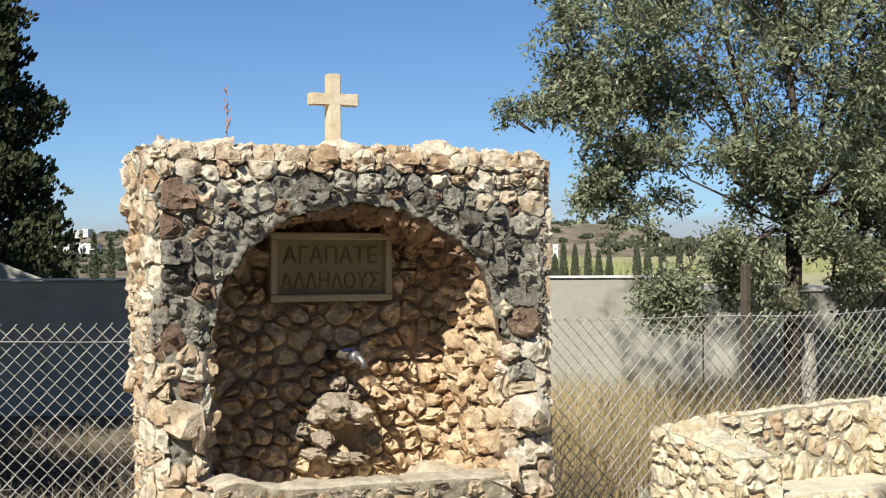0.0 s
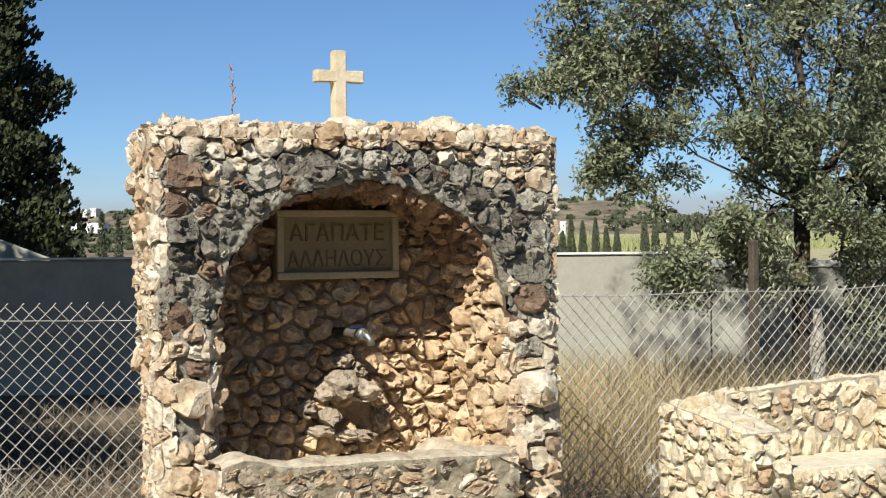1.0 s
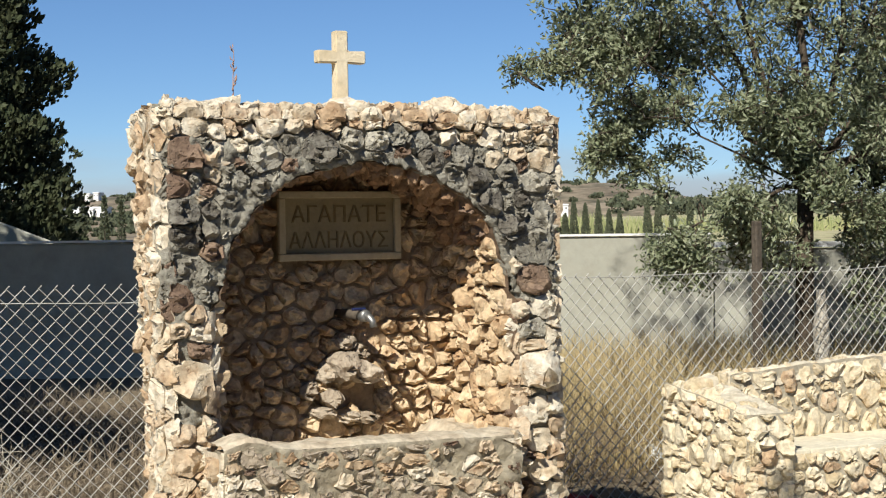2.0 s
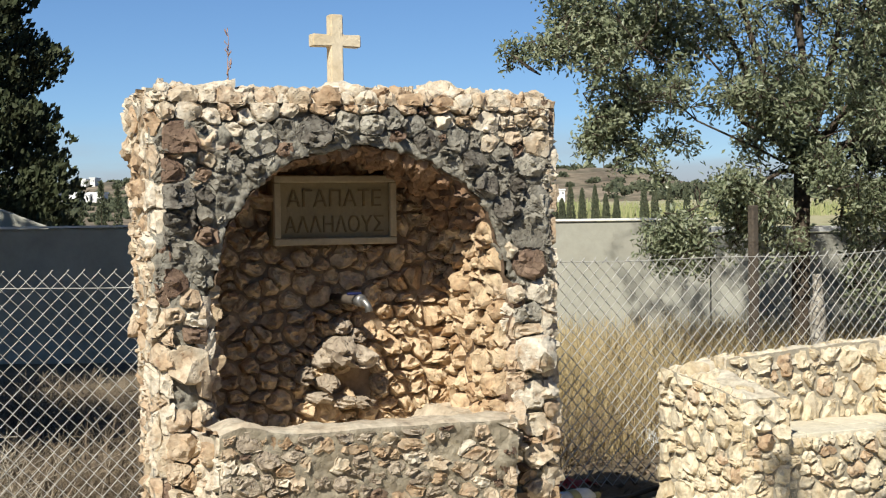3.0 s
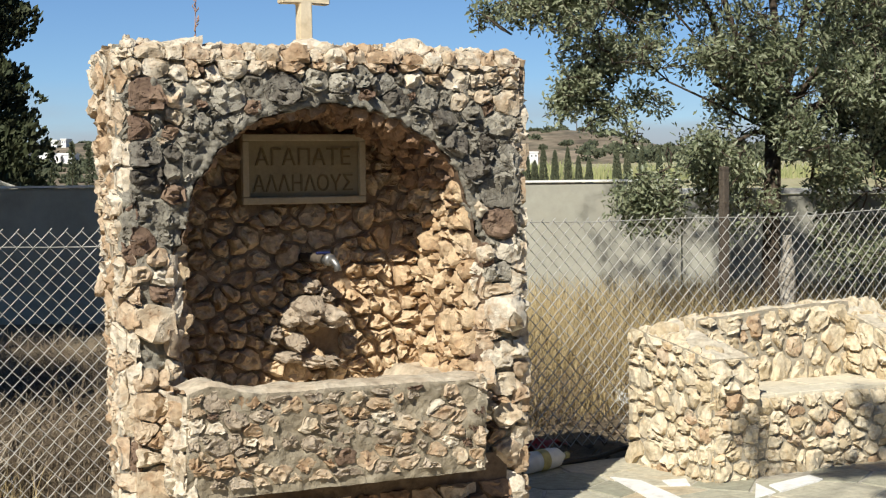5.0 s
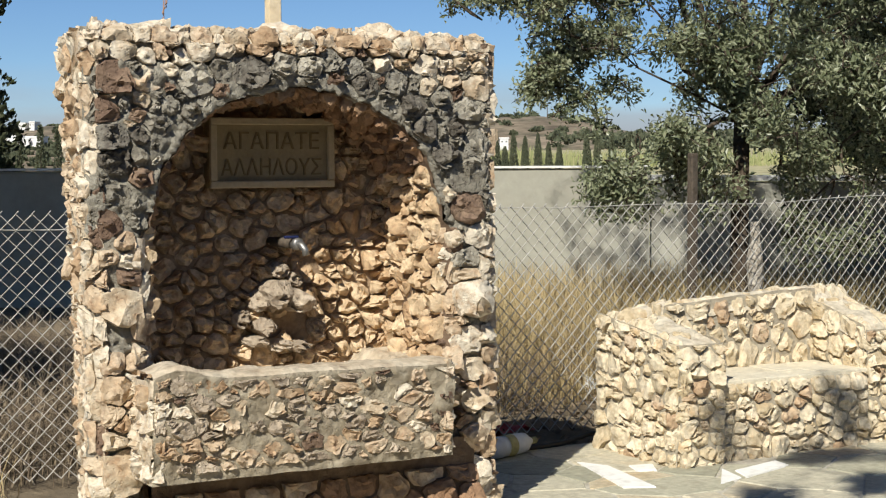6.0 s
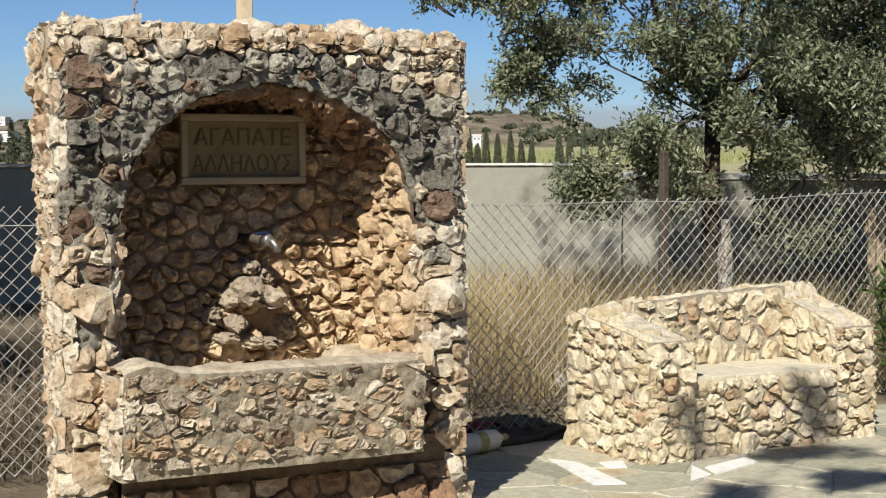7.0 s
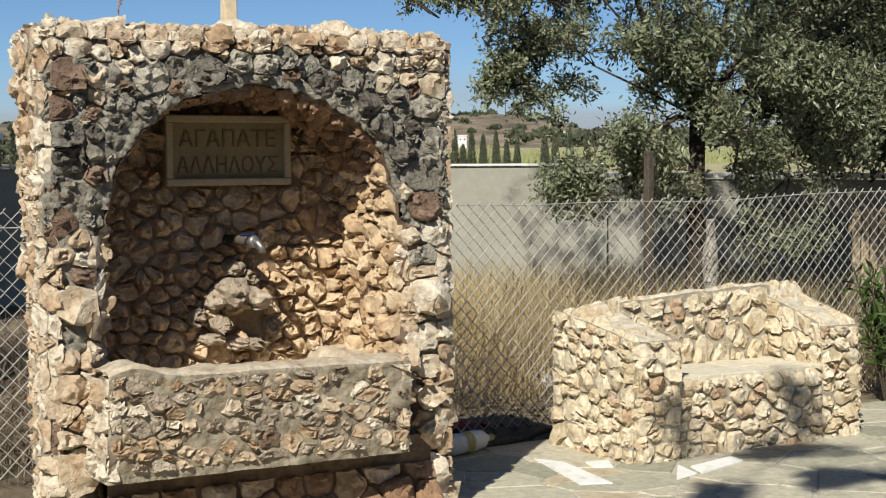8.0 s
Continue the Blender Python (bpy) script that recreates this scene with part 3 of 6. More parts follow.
def cypress(place, height, radius, blades, size, seed, label, mat="cypress", group="", base=0.05, up=0.6):
    rng = np.random.RandomState(seed)
    ob = holder("cypress_tree", place, label, "tree", group)
    P = Vector(place)
    part("trunk", tube([P + Vector((0, 0, -0.1)), P + Vector((0.02, 0, height * 0.5)), P + Vector((0, 0, height * 0.9))], [radius * 0.12, radius * 0.08, 0.01], 8), M["bark"], ob)
    rows = []
    for i in range(blades):
        t = base + (1 - base) * rng.rand() ** 1.15
        a = rng.rand() * 2 * math.pi
        lump = 0.80 + 0.34 * noise.noise(Vector((math.cos(a) * 2.2, math.sin(a) * 2.2, t * height * 1.1 + seed))) + 0.34 * noise.noise(Vector((math.cos(a) * 6, math.sin(a) * 6, t * height * 3.3 + seed)))
        r = radius * (min(1.0, t * 7 + 0.35)) * (1 - t) ** 0.62 * 1.05 * lump * (0.7 + 0.34 * rng.rand() ** 0.5)
        rows.append((P.x + math.cos(a) * r, P.y + math.sin(a) * r, P.z + t * height, math.cos(a) * 0.7, math.sin(a) * 0.7, 0.4))
    part("crown", tufts(rows, size, M[mat], seed, up=up), M[mat], ob, kind="stuff")
    return ob


cypress(yonder(-8.38, 25.5), 9.5, 2.72, 95000, 0.115, 11, "tall dense dark-green cypress behind the boundary wall")
for s, top_z in ((4.85, 2.75), (5.25, 2.05), (5.65, 2.82), (6.2, 2.52), (6.8, 2.68), (7.3, 2.25), (7.8, 2.15), (9.1, 2.9), (9.6, 2.75), (10.3, 2.8), (11.1, 2.7)):
    z = rise(75, s)
    cypress(yonder(s, 75, z), top_z - z, 0.235, 1700, 0.085, int(s * 10), "young columnar cypress in a far row", "far_leaf", "row of young cypresses", up=2.5)
for s, a, z, h in ((-34.8, 150, -0.9, 5.3), (-33.0, 151, -0.9, 5.7), (-31.2, 150, -0.9, 5.3), (-36.4, 152, -0.9, 4.2), (-37.6, 150, -0.9, 5.0)):
    cypress(yonder(s, a, z), h, 0.5, 900, 0.25, int(-s * 10), "slim dark cypress among the far houses", "far_leaf", "cypresses among far houses")

for s, a, z, h in ((39.0, 405, 11.6, 3.9), (51.5, 405, 9.6, 4.6)):
    p = yonder(s, a, z)
    pole = holder("utility_pole", p, "thin wooden utility pole far off on the hill", "pole", "poles on the hill")
    part("shaft", tube([p + Vector((0, 0, -0.5)), p + Vector((0, 0, h))], [0.13, 0.09], 8), M["wood"], pole)
    part("crossarm", box(p.x - 0.5, p.x + 0.5, p.y - 0.06, p.y + 0.06, p.z + h - 0.5, p.z + h - 0.38), M["wood"], pole)

# tall reeds behind the row
rng = random.Random(17)
rv, rf = [], []
for i in range(2600):
    s, a = rng.uniform(2, 40), rng.uniform(79, 84)
    p = yonder(s, a, rise(a, s) - 0.1)
    h, w = rng.uniform(0.6, 1.25) * (1.0 if s < 7.5 else 0.8), rng.uniform(0.02, 0.05)
    k = len(rv)
    d = rng.uniform(-0.15, 0.15)
    rv += [p - ASIDE * w, p + ASIDE * w, p + ASIDE * (d + w * 0.6) + Vector((0, 0, h * 0.7)), p + ASIDE * d * 2 + Vector((0, 0, h)), p + ASIDE * (d - w * 0.6) + Vector((0, 0, h * 0.7))]
    rf.append((k, k + 1, k + 2, k + 3, k + 4))
tagged(part("reed_bed", (rv, rf), M["reed"], None), "yellow-green reeds in the field beyond the wall", "reeds", kind="stuff")

# scrub on the far slopes
rng = np.random.RandomState(5)
rows = []
for i in range(620):
    if i < 190:
        s, a = rng.uniform(30, 100), rng.uniform(215, 330)
        z = rise(a, s) + (a - 215) / 115 * 3.2
        r = rng.uniform(0.8, 2.6)
    elif i < 400:
        s, a = rng.uniform(-100, 90), rng.uniform(345, 422)
        z = float(np.interp(s, [p[0] for p in RIDGE], [p[1] for p in RIDGE])) * math.sin((a - 330) / 90 * math.pi / 2) - 0.3
        r = rng.uniform(0.5, 1.5)
    else:
        s, a = rng.uniform(-90, -50), rng.uniform(245, 326)
        z = 4.9 * math.sin((a - 240) / 88 * math.pi / 2) - 0.4
        r = rng.uniform(0.4, 1.1)
    c = yonder(s, a, z)
    for k in range(60):
        d = rng.normal(0, 1, 3)
        d /= np.linalg.norm(d)
        d[2] = abs(d[2])
        q = rng.rand() ** 0.4 * r
        rows.append((c.x + d[0] * q, c.y + d[1] * q, c.z + d[2] * q * 0.8, *d))
scrub = part("scrub_thicket", tufts(rows, 0.75, M["far_leaf"], 6, slim=0.45), M["far_leaf"], None)
tagged(scrub, "dark green olive and scrub thicket on the far slope", "bushes", kind="stuff")


# ---- broadleaf trees ----
def leafy_tree(name, base, stems, blobs, gaps, leaves, leaf, seed, label, frame_dirs=(ASIDE, AHEAD), per=34, spread=0.0, sparse=-0.08, lumps=1.7, slim=0.27, foliage="leaf"):
    """stems: (side, ahead, z) ends of main limbs from the fork; blobs: crown lobes (side, ahead, z, rs, ra, rz, share)."""
    rng = np.random.RandomState(seed)
    ob = holder(name, base, label, "tree")
    P = Vector(base)
    A, B = frame_dirs

    def at(s, a, z):
        return P + A * s + B * a + Vector((0, 0, z))
    fork = stems[0]
    tv, tf = tube([at(0, 0, -0.1), at(fork[0] * 0.3, 0, fork[2] * 0.5), at(*fork[:3])], [fork[3] * 1.25, fork[3], fork[3] * 0.85], 10)
    nodes = [at(*fork[:3])]
    fv_ = at(*fork[:3])
    for s, a, z, r in stems[1:]:
        e = at(s, a, z)
        mid = fv_.lerp(e, 0.5) + Vector(rng.normal(0, 0.09, 3))
        tube([fv_, fv_.lerp(mid, 0.5) + Vector(rng.normal(0, 0.03, 3)), mid, mid.lerp(e, 0.55) + Vector(rng.normal(0, 0.06, 3)), e], [r, r * 0.85, r * 0.65, r * 0.45, r * 0.2], 7, verts=tv, faces=tf)
        nodes += [fv_.lerp(mid, 0.6), mid, mid.lerp(e, 0.35), mid.lerp(e, 0.7), e]
    for b in blobs:
        for _ in range(max(4, int(10 * b[6] / max(q[6] for q in blobs)))):
            d = Vector(rng.normal(0, 1, 3)).normalized() * rng.uniform(0.45, 0.85)
            e = at(b[0] + d.x * b[3], b[1] + d.y * b[4], b[2] + d.z * b[5])
            lz, ls = e.z - P.z, (e - P).dot(A)
            if any(((ls - g[0]) / g[2]) ** 2 + ((lz - g[1]) / g[3]) ** 2 < 1.2 for g in gaps):
                continue
            near = min(nodes, key=lambda q: (q - e).length)
            mid = near.lerp(e, 0.5) + Vector(rng.normal(0, 0.08, 3)) + Vector((0, 0, 0.05))
            tube([near, near.lerp(mid, 0.6) + Vector(rng.normal(0, 0.02, 3)), mid, mid.lerp(e, 0.5) + Vector(rng.normal(0, 0.03, 3)), e], [0.010, 0.009, 0.007, 0.005, 0.003], 5, verts=tv, faces=tf)
            nodes += [mid, mid.lerp(e, 0.5), e]
    rows = []
    total = sum(b[6] for b in blobs)
    node_arr = np.array([tuple(n) for n in nodes])
    for b in blobs:
        k = int(leaves * b[6] / total / per)
        made = 0
        guard = 0
        while made < k and guard < k * 20:
            guard += 1
            d = rng.normal(0, 1, 3)
            d /= np.linalg.norm(d)
            q = rng.rand() ** 0.45
            s, a, z = b[0] + d[0] * b[3] * q, b[1] + d[1] * b[4] * q, b[2] + d[2] * b[5] * q
            if b[6] > 0.4 and noise.noise(Vector((s, a, z)) * lumps + Vector((seed, 0, 0))) < sparse:
                continue
            if b[6] > 0.15 and any(((s - g[0]) / g[2]) ** 2 + ((z - g[1]) / g[3]) ** 2 < 1 for g in gaps):
                continue
            made += 1
            c = at(s, a, z)
            near = Vector(node_arr[np.argmin(((node_arr - np.array(tuple(c))) ** 2).sum(1))])
            bend = near.lerp(c, 0.5) + Vector(rng.normal(0, 0.05, 3))
            tube([near, bend, c], [0.006, 0.004, 0.002], 4, cap=False, verts=tv, faces=tf)
            node_arr = np.vstack([node_arr, np.array([tuple(bend)])])
            out = (c - near)
            out = out.normalized() if out.length > 1e-3 else Vector((0, 0, 1))
            sp = spread or max(leaf * 2.3, 0.11)
            for _ in range(per):
                t = rng.rand()
                q2 = bend.lerp(c, 0.3 + 0.8 * t) + Vector(rng.normal(0, sp * 0.5, 3))
                rows.append((q2.x, q2.y, q2.z, out.x * 0.5, out.y * 0.5, out.z * 0.5 - 0.2))
    part("trunk", (tv, tf), M["bark"], ob, smooth=True)
    part("crown", tufts(rows, leaf, M[foliage], seed + 1, up=0.1, slim=slim), M[foliage], ob, kind="stuff")
    return ob


oak = leafy_tree("oak_tree", yonder(2.62, 12.0), [(0.02, 0.0, 1.8, 0.07), (-0.9, 0.1, 3.4, 0.032), (-0.2, -0.2, 4.4, 0.036), (-0.9, 0.2, 5.4, 0.03), (0.5, 0.2, 4.0, 0.032), (1.2, 0.0, 3.2, 0.03), (-1.5, -0.1, 2.75, 0.011), (-0.5, 0.5, 2.6, 0.035), (1.5, 0.4, 2.3, 0.035), (-0.1, -0.3, 1.9, 0.02), (-0.75, 0.0, 1.55, 0.02), (0.55, 0.1, 1.5, 0.02)],
           [(-0.25, 0, 3.35, 1.6, 1.5, 1.45, 5.0), (0.3, 0, 4.3, 1.9, 1.7, 1.0, 3.0), (-0.9, 0.2, 5.2, 1.7, 1.6, 0.9, 2.6), (0.2, 0.2, 5.6, 1.7, 1.6, 0.7, 2.4), (1.15, 0.2, 2.75, 1.35, 1.4, 1.35, 4.5), (-1.25, 0, 2.75, 0.65, 0.6, 0.6, 1.3), (-1.3, 0.1, 3.5, 0.75, 0.7, 0.7, 1.2), (-2.05, -0.1, 2.70, 0.22, 0.2, 0.06, 0.09), (-1.8, -0.05, 2.74, 0.28, 0.2, 0.08, 0.11), (-1.5, 0, 2.86, 0.4, 0.3, 0.16, 0.25), (-1.2, 0, 2.35, 0.4, 0.4, 0.2, 0.2), (-0.15, -0.5, 2.0, 0.85, 0.4, 0.5, 1.3), (0.7, -0.4, 1.9, 0.8, 0.5, 0.6, 1.2), (-1.1, 0.0, 2.15, 0.5, 0.4, 0.20, 0.3), (-0.2, -0.1, 1.5, 0.75, 0.7, 0.45, 0.55), (-0.85, 0, 1.25, 0.35, 0.35, 0.25, 0.2), (0.6, 0, 1.2, 0.6, 0.6, 0.5, 0.6), (-0.35, 0, 2.1, 0.4, 0.5, 0.3, 0.2), (-1.55, 0.0, 2.05, 0.11, 0.15, 0.13, 0.10), (-1.36, 0.05, 2.17, 0.16, 0.2, 0.15, 0.14), (-1.15, 0.0, 1.95, 0.16, 0.1, 0.05, 0.05), (-1.3, 0.0, 1.86, 0.08, 0.1, 0.05, 0.03), (-0.98, 0.0, 2.06, 0.12, 0.1, 0.05, 0.05), (-1.25, 0.0, 2.02, 0.10, 0.1, 0.07, 0.06), (-0.80, 0.0, 2.0, 0.06, 0.1, 0.08, 0.03), (-1.05, 0.0, 1.80, 0.10, 0.1, 0.04, 0.03), (-0.78, 0.0, 1.32, 0.36, 0.35, 0.34, 0.41), (-0.45, 0.1, 1.55, 0.35, 0.4, 0.26, 0.5)],
           [(-1.0, 1.68, 0.28, 0.2), (-0.98, 1.98, 0.48, 0.32), (-0.70, 2.10, 0.30, 0.24), (-1.78, 1.94, 0.16, 0.3)], 138000, 0.047, 21, "evergreen oak with a dense grey-green crown behind the fence", per=30, spread=0.09, sparse=0.07, lumps=2.3, slim=0.21)
# rear trees behind the oak; their shade is in the dark leaf colour
shade_dark = leafy_tree("carob_tree", yonder(5.15, 14.4), [(0.0, 0.0, 1.3, 0.10), (-0.9, 0.1, 3.6, 0.05), (0.3, 0, 4.6, 0.05), (0.9, 0.2, 3.4, 0.05), (-0.6, -0.2, 2.2, 0.03), (-0.4, 0.3, 5.4, 0.04)],
           [(-0.1, 0, 3.3, 1.55, 1.3, 1.5, 5), (-0.3, 0, 5.0, 1.7, 1.4, 1.0, 4), (0.9, 0, 2.3, 1.3, 1.1, 0.9, 2.5), (-0.9, 0.1, 2.2, 0.6, 0.6, 0.7, 1.2), (-0.3, -0.1, 1.75, 0.9, 0.6, 0.35, 0.8)],
           [], 62000, 0.075, 71, "dense evergreen tree along the boundary wall, shade put into its dark leaf colour", per=30, spread=0.13, sparse=-0.12, slim=0.25, foliage="shade_dark")
for s, a, turn in ((8.3, 14.0, 140), (6.6, 16.0, 60)):
    p = yonder(s, a)
    copy_thing(shade_dark, pose(p.x, p.y, 0, 0, 0, turn))
shade = leafy_tree("shade_tree", yonder(-6.6, 12.6), [(0.0, 0.0, 2.2, 0.12), (-0.9, 0.1, 4.6, 0.06), (0.9, 0, 4.8, 0.06), (0.2, 0.4, 5.6, 0.05), (0.4, -0.8, 4.0, 0.05), (2.3, -0.8, 5.7, 0.05), (3.0, -2.0, 5.6, 0.03)],
           [(0, 0, 4.7, 2.4, 2.2, 1.9, 5), (0.4, 0, 3.4, 1.9, 1.8, 1.2, 4), (-1.0, -1.5, 4.4, 1.8, 1.6, 1.4, 2), (2.3, -0.8, 5.9, 1.7, 2.2, 0.9, 5), (3.2, -2.2, 5.7, 1.3, 1.6, 0.8, 4)], [], 130000, 0.13, 31, "leafy tree beside the lane that shades the boundary wall")
leafy_tree("roadside_tree", (-0.6, -9.6, 0), [(0.0, 0.0, 2.4, 0.14), (-1.3, 5.4, 5.4, 0.04), (-0.4, 5.4, 5.6, 0.04), (0.5, 4.9, 5.5, 0.04), (0.6, 1.0, 5.0, 0.05)],
           [(-2.26, 5.92, 5.5, 0.04, 0.10, 0.1, 0.12), (-1.45, 5.95, 5.5, 0.07, 0.10, 0.1, 0.22), (-1.83, 5.62, 5.5, 0.26, 0.10, 0.1, 0.7), (-1.40, 5.50, 5.5, 0.26, 0.12, 0.1, 0.8), (-2.72, 5.02, 5.5, 0.22, 0.08, 0.1, 0.6), (-2.0, 5.02, 5.5, 0.45, 0.12, 0.1, 1.0), (-0.9, 5.15, 5.5, 0.5, 0.25, 0.15, 1.2), (0.4, 5.0, 5.5, 0.8, 0.4, 0.3, 1.4), (0.4, 0.6, 5.4, 1.6, 1.6, 1.2, 3)], [], 6500, 0.07, 41, "leafy roadside tree whose branches shade the paving", (Vector((1, 0, 0)), Vector((0, 1, 0))), spread=0.09)
p = yonder(-9.4, 14.6)
copy_thing(shade, pose(p.x, p.y, 0, 0, 0, 120))
leafy_tree("shade_tree", (-5.6, 2.4, 0), [(0.0, 0.0, 2.0, 0.1), (-0.7, 0.1, 3.8, 0.05), (0.8, 0, 4.0, 0.05), (0.2, 0.8, 4.2, 0.05), (0.4, -0.8, 3.6, 0.04)],
           [(0.6, -0.9, 3.8, 1.4, 1.2, 0.9, 4), (0.3, 0.6, 3.8, 1.4, 1.6, 0.9, 4), (0.3, 2.2, 3.9, 1.5, 1.4, 0.9, 4), (0.2, 3.7, 3.9, 1.5, 1.4, 0.9, 4), (0.6, 4.8, 4.0, 1.5, 1.3, 0.9, 4)], [], 82000, 0.12, 51, "leafy tree beside the lane that shades the brush", (Vector((1, 0, 0)), Vector((0, 1, 0))))
# row of trees added out of view behind the camera, screening low sky light
behind = leafy_tree("roadside_tree", (-16.0, -15.0, 0), [(0.0, 0.0, 1.5, 0.15), (-1.2, 0.2, 4.0, 0.07), (1.2, 0, 4.0, 0.07), (0.2, 1.0, 4.6, 0.06), (0.4, -0.9, 3.8, 0.05)],
           [(0, 0, 3.6, 2.6, 2.0, 1.9, 4), (0.3, 0, 1.6, 2.4, 1.8, 1.3, 3)], [], 9000, 0.22, 61, "unseen dense dark tree added across the lane behind the camera", (Vector((1, 0, 0)), Vector((0, 1, 0))))
tagged(behind, group="trees across the lane")
for i in range(7):
    copy_thing(behind, pose(-11.6 + i * 4.2, -15.2 + 0.6 * math.sin(i * 2.1), 0, 0, 0, 50 * i))


# ---- the shrine ----
PX0, PX1, PZ0, PZ1, PY = -1.093, -0.530, 1.400, 1.693, 0.455
SL, SH, SD, ND = -1.745, 2.012, 0.64, 0.54
ACX, AA, ASP, AB = -0.88, 0.635, 1.26, 0.54
shrine = holder("stone_shrine", (-0.88, 0.28, 0), "arched rubble-stone fountain shrine with grey and cream stones", "shrine")


def ragged(x, z):
    """How far the broken edge of the opening strays from its curve."""
    if z < ASP:
        q = (z - ASP) * 1.6 if x < ACX else math.pi + (ASP - z) * 1.6
    else:
        q = math.atan2((z - ASP) / AB, (ACX - x) / AA)
    return 0.022 * noise.noise(Vector((q * 2.6, 0, 7))) + 0.016 * noise.noise(Vector((q * 8, 0, 3))) + 0.008 * noise.noise(Vector((q * 21, 0, 1)))


def in_arch(x, z, grow=0.0):
    grow += ragged(x, z)
    if z < ASP:
        return abs(x - ACX) < AA + grow
    return ((x - ACX) / (AA + grow)) ** 2 + ((z - ASP) / (AB + grow)) ** 2 < 1


def off_arch(x, z, grow=0.0):
    """Push a place inside the opening out to its edge."""
    if not in_arch(x, z, grow):
        return x, z
    grow += ragged(x, z)
    if z < ASP:
        return (ACX - AA - grow if x < ACX else ACX + AA + grow), z
    k = math.sqrt(((x - ACX) / (AA + grow)) ** 2 + ((z - ASP) / (AB + grow)) ** 2)
    k = max(k, 0.05)
    return ACX + (x - ACX) / k, ASP + (z - ASP) / k


def left_x(y, z=2.0):
    return SL + (0.095 + 0.03 * (2.0 - z)) * max(0, y) / SD


def core():
    bm = bmesh.new()
    arc = [(ACX - (AA + 0.045) * math.cos(math.pi * i / 24), ASP + (AB + 0.045) * math.sin(math.pi * i / 24)) for i in range(25)]
    outline = [(SL + 0.16, -0.1), (ACX - AA - 0.045, -0.1)] + arc + [(ACX + AA + 0.045, -0.1), (-0.06, -0.1), (-0.06, SH - 0.07), (SL + 0.16, SH - 0.07)]
    f = [bm.verts.new((x, 0.06, z)) for x, z in outline]
    b = [bm.verts.new((x, ND, z)) for x, z in outline]
    n = len(outline)
    # front and back as strips between the arch and the top
    for ring in (f, b):
        tl, tr = ring[-1], ring[-2]
        bm.faces.new((ring[0], ring[1], ring[2], tl))
        for i in range(2, 14):
            bm.faces.new((ring[i], ring[i + 1], tl))
        bm.faces.new((ring[14], tr, tl))
        for i in range(14, 26):
            bm.faces.new((ring[i], ring[i + 1], tr))
        bm.faces.new((ring[26], ring[27], ring[28], tr))
    for i in range(n):
        j = (i + 1) % n
        bm.faces.new((f[i], f[j], b[j], b[i]))
    bmesh.ops.recalc_face_normals(bm, faces=bm.faces)
    box(SL + 0.20, -0.05, ND + 0.002, SD - 0.04, -0.1, SH - 0.07, bm=bm)
    return bm


part("masonry_core", core(), M["mortar"], shrine, "grey cement mortar core")


def front(u, v, h):
    x, z = off_arch(u, v)
    return Vector((x, -h, z))


def side(u, v, h):
    return Vector((left_x(u, v) - h, u, v))


def far_side(u, v, h):
    return Vector((h, u, v))


def top(u, v, h):
    w = left_x(v)
    return Vector((w + (u - SL) / -SL * -w, v, SH + h))


def back(u, v, h):
    return Vector((u, ND - h, v))


def behind(u, v, h):
    return Vector((u, SD + h, v))


def soffit(u, v, h):
    """u runs along the jamb and arch from the left foot, v into the depth."""
    foot = ASP
    arc = math.pi * (AA + AB) / 2
    near = max(0.0, 1 - v / 0.3)
    if u < foot:
        return Vector((ACX - AA + h - near * ragged(-9, u), v, u))
    if u > foot + arc:
        return Vector((ACX + AA - h + near * ragged(9, 2 * foot + arc - u), v, 2 * foot + arc - u))
    t = (u - foot) / arc * math.pi
    h -= near * ragged(ACX - AA * math.cos(t), ASP + AB * math.sin(t))
    return Vector((ACX - (AA - h) * math.cos(t), v, ASP + (AB - h) * math.sin(t)))


ARC = math.pi * (AA + AB) / 2


def worn(e, reach=0.075, drop=0.05):
    """How far the mortar has fallen back at a distance e from an edge."""
    return drop * max(0.0, 1 - max(0.0, e) / reach) ** 2


def front_wear(x, z):
    e = min(x - SL, -x, SH - z)
    if z < ASP:
        e = min(e, abs(abs(x - ACX) - AA))
    return worn(e)


face = part("front_face", lumpy_sheet(SL, 0, -0.05, SH, 0.0095, lambda u, v, h: front(u, v, h + 0.012 * noise.noise(Vector((u * 45, v * 45, 2))) + 0.006 * noise.noise(Vector((u * 95, v * 95, 4))) - (0.014 if v < 1.15 or v > 1.88 else 0.001) - front_wear(u, v)), 0.026, 1.0, lambda x, z: not in_arch(x, z)), M["mortar"], shrine, "rubble front face in grey cement", smooth=True)
flank = part("side_face", lumpy_sheet(0, SD, -0.05, SH, 0.025, lambda u, v, h: side(u, v, h - worn(min(u, SD - u, SH - v))), 0.014, 2.0), M["sand_mortar"], shrine, "sunlit side face of cream rubble", smooth=True)
flank_r = part("side_face", lumpy_sheet(0, SD, -0.05, SH, 0.025, lambda u, v, h: far_side(u, v, h - worn(min(u, SD - u, SH - v))), 0.01, 3.0), M["sand_mortar"], shrine, "shaded side face of cream rubble", smooth=True)
crest = part("top_face", lumpy_sheet(SL, 0, 0, SD, 0.025, lambda u, v, h: top(u, v, h - worn(min(u - SL, -u, v, SD - v))), 0.012, 4.0), M["sand_mortar"], shrine, "rough mortared top", smooth=True)
rear = part("niche_back", lumpy_sheet(ACX - AA, ACX + AA, 0.35, ASP + AB, 0.03, lambda u, v, h: back(u, v, h + 0.014), 0.010, 5.0), M["niche_mortar"], shrine, "shadowed back of the niche in tan fieldstone", smooth=True)
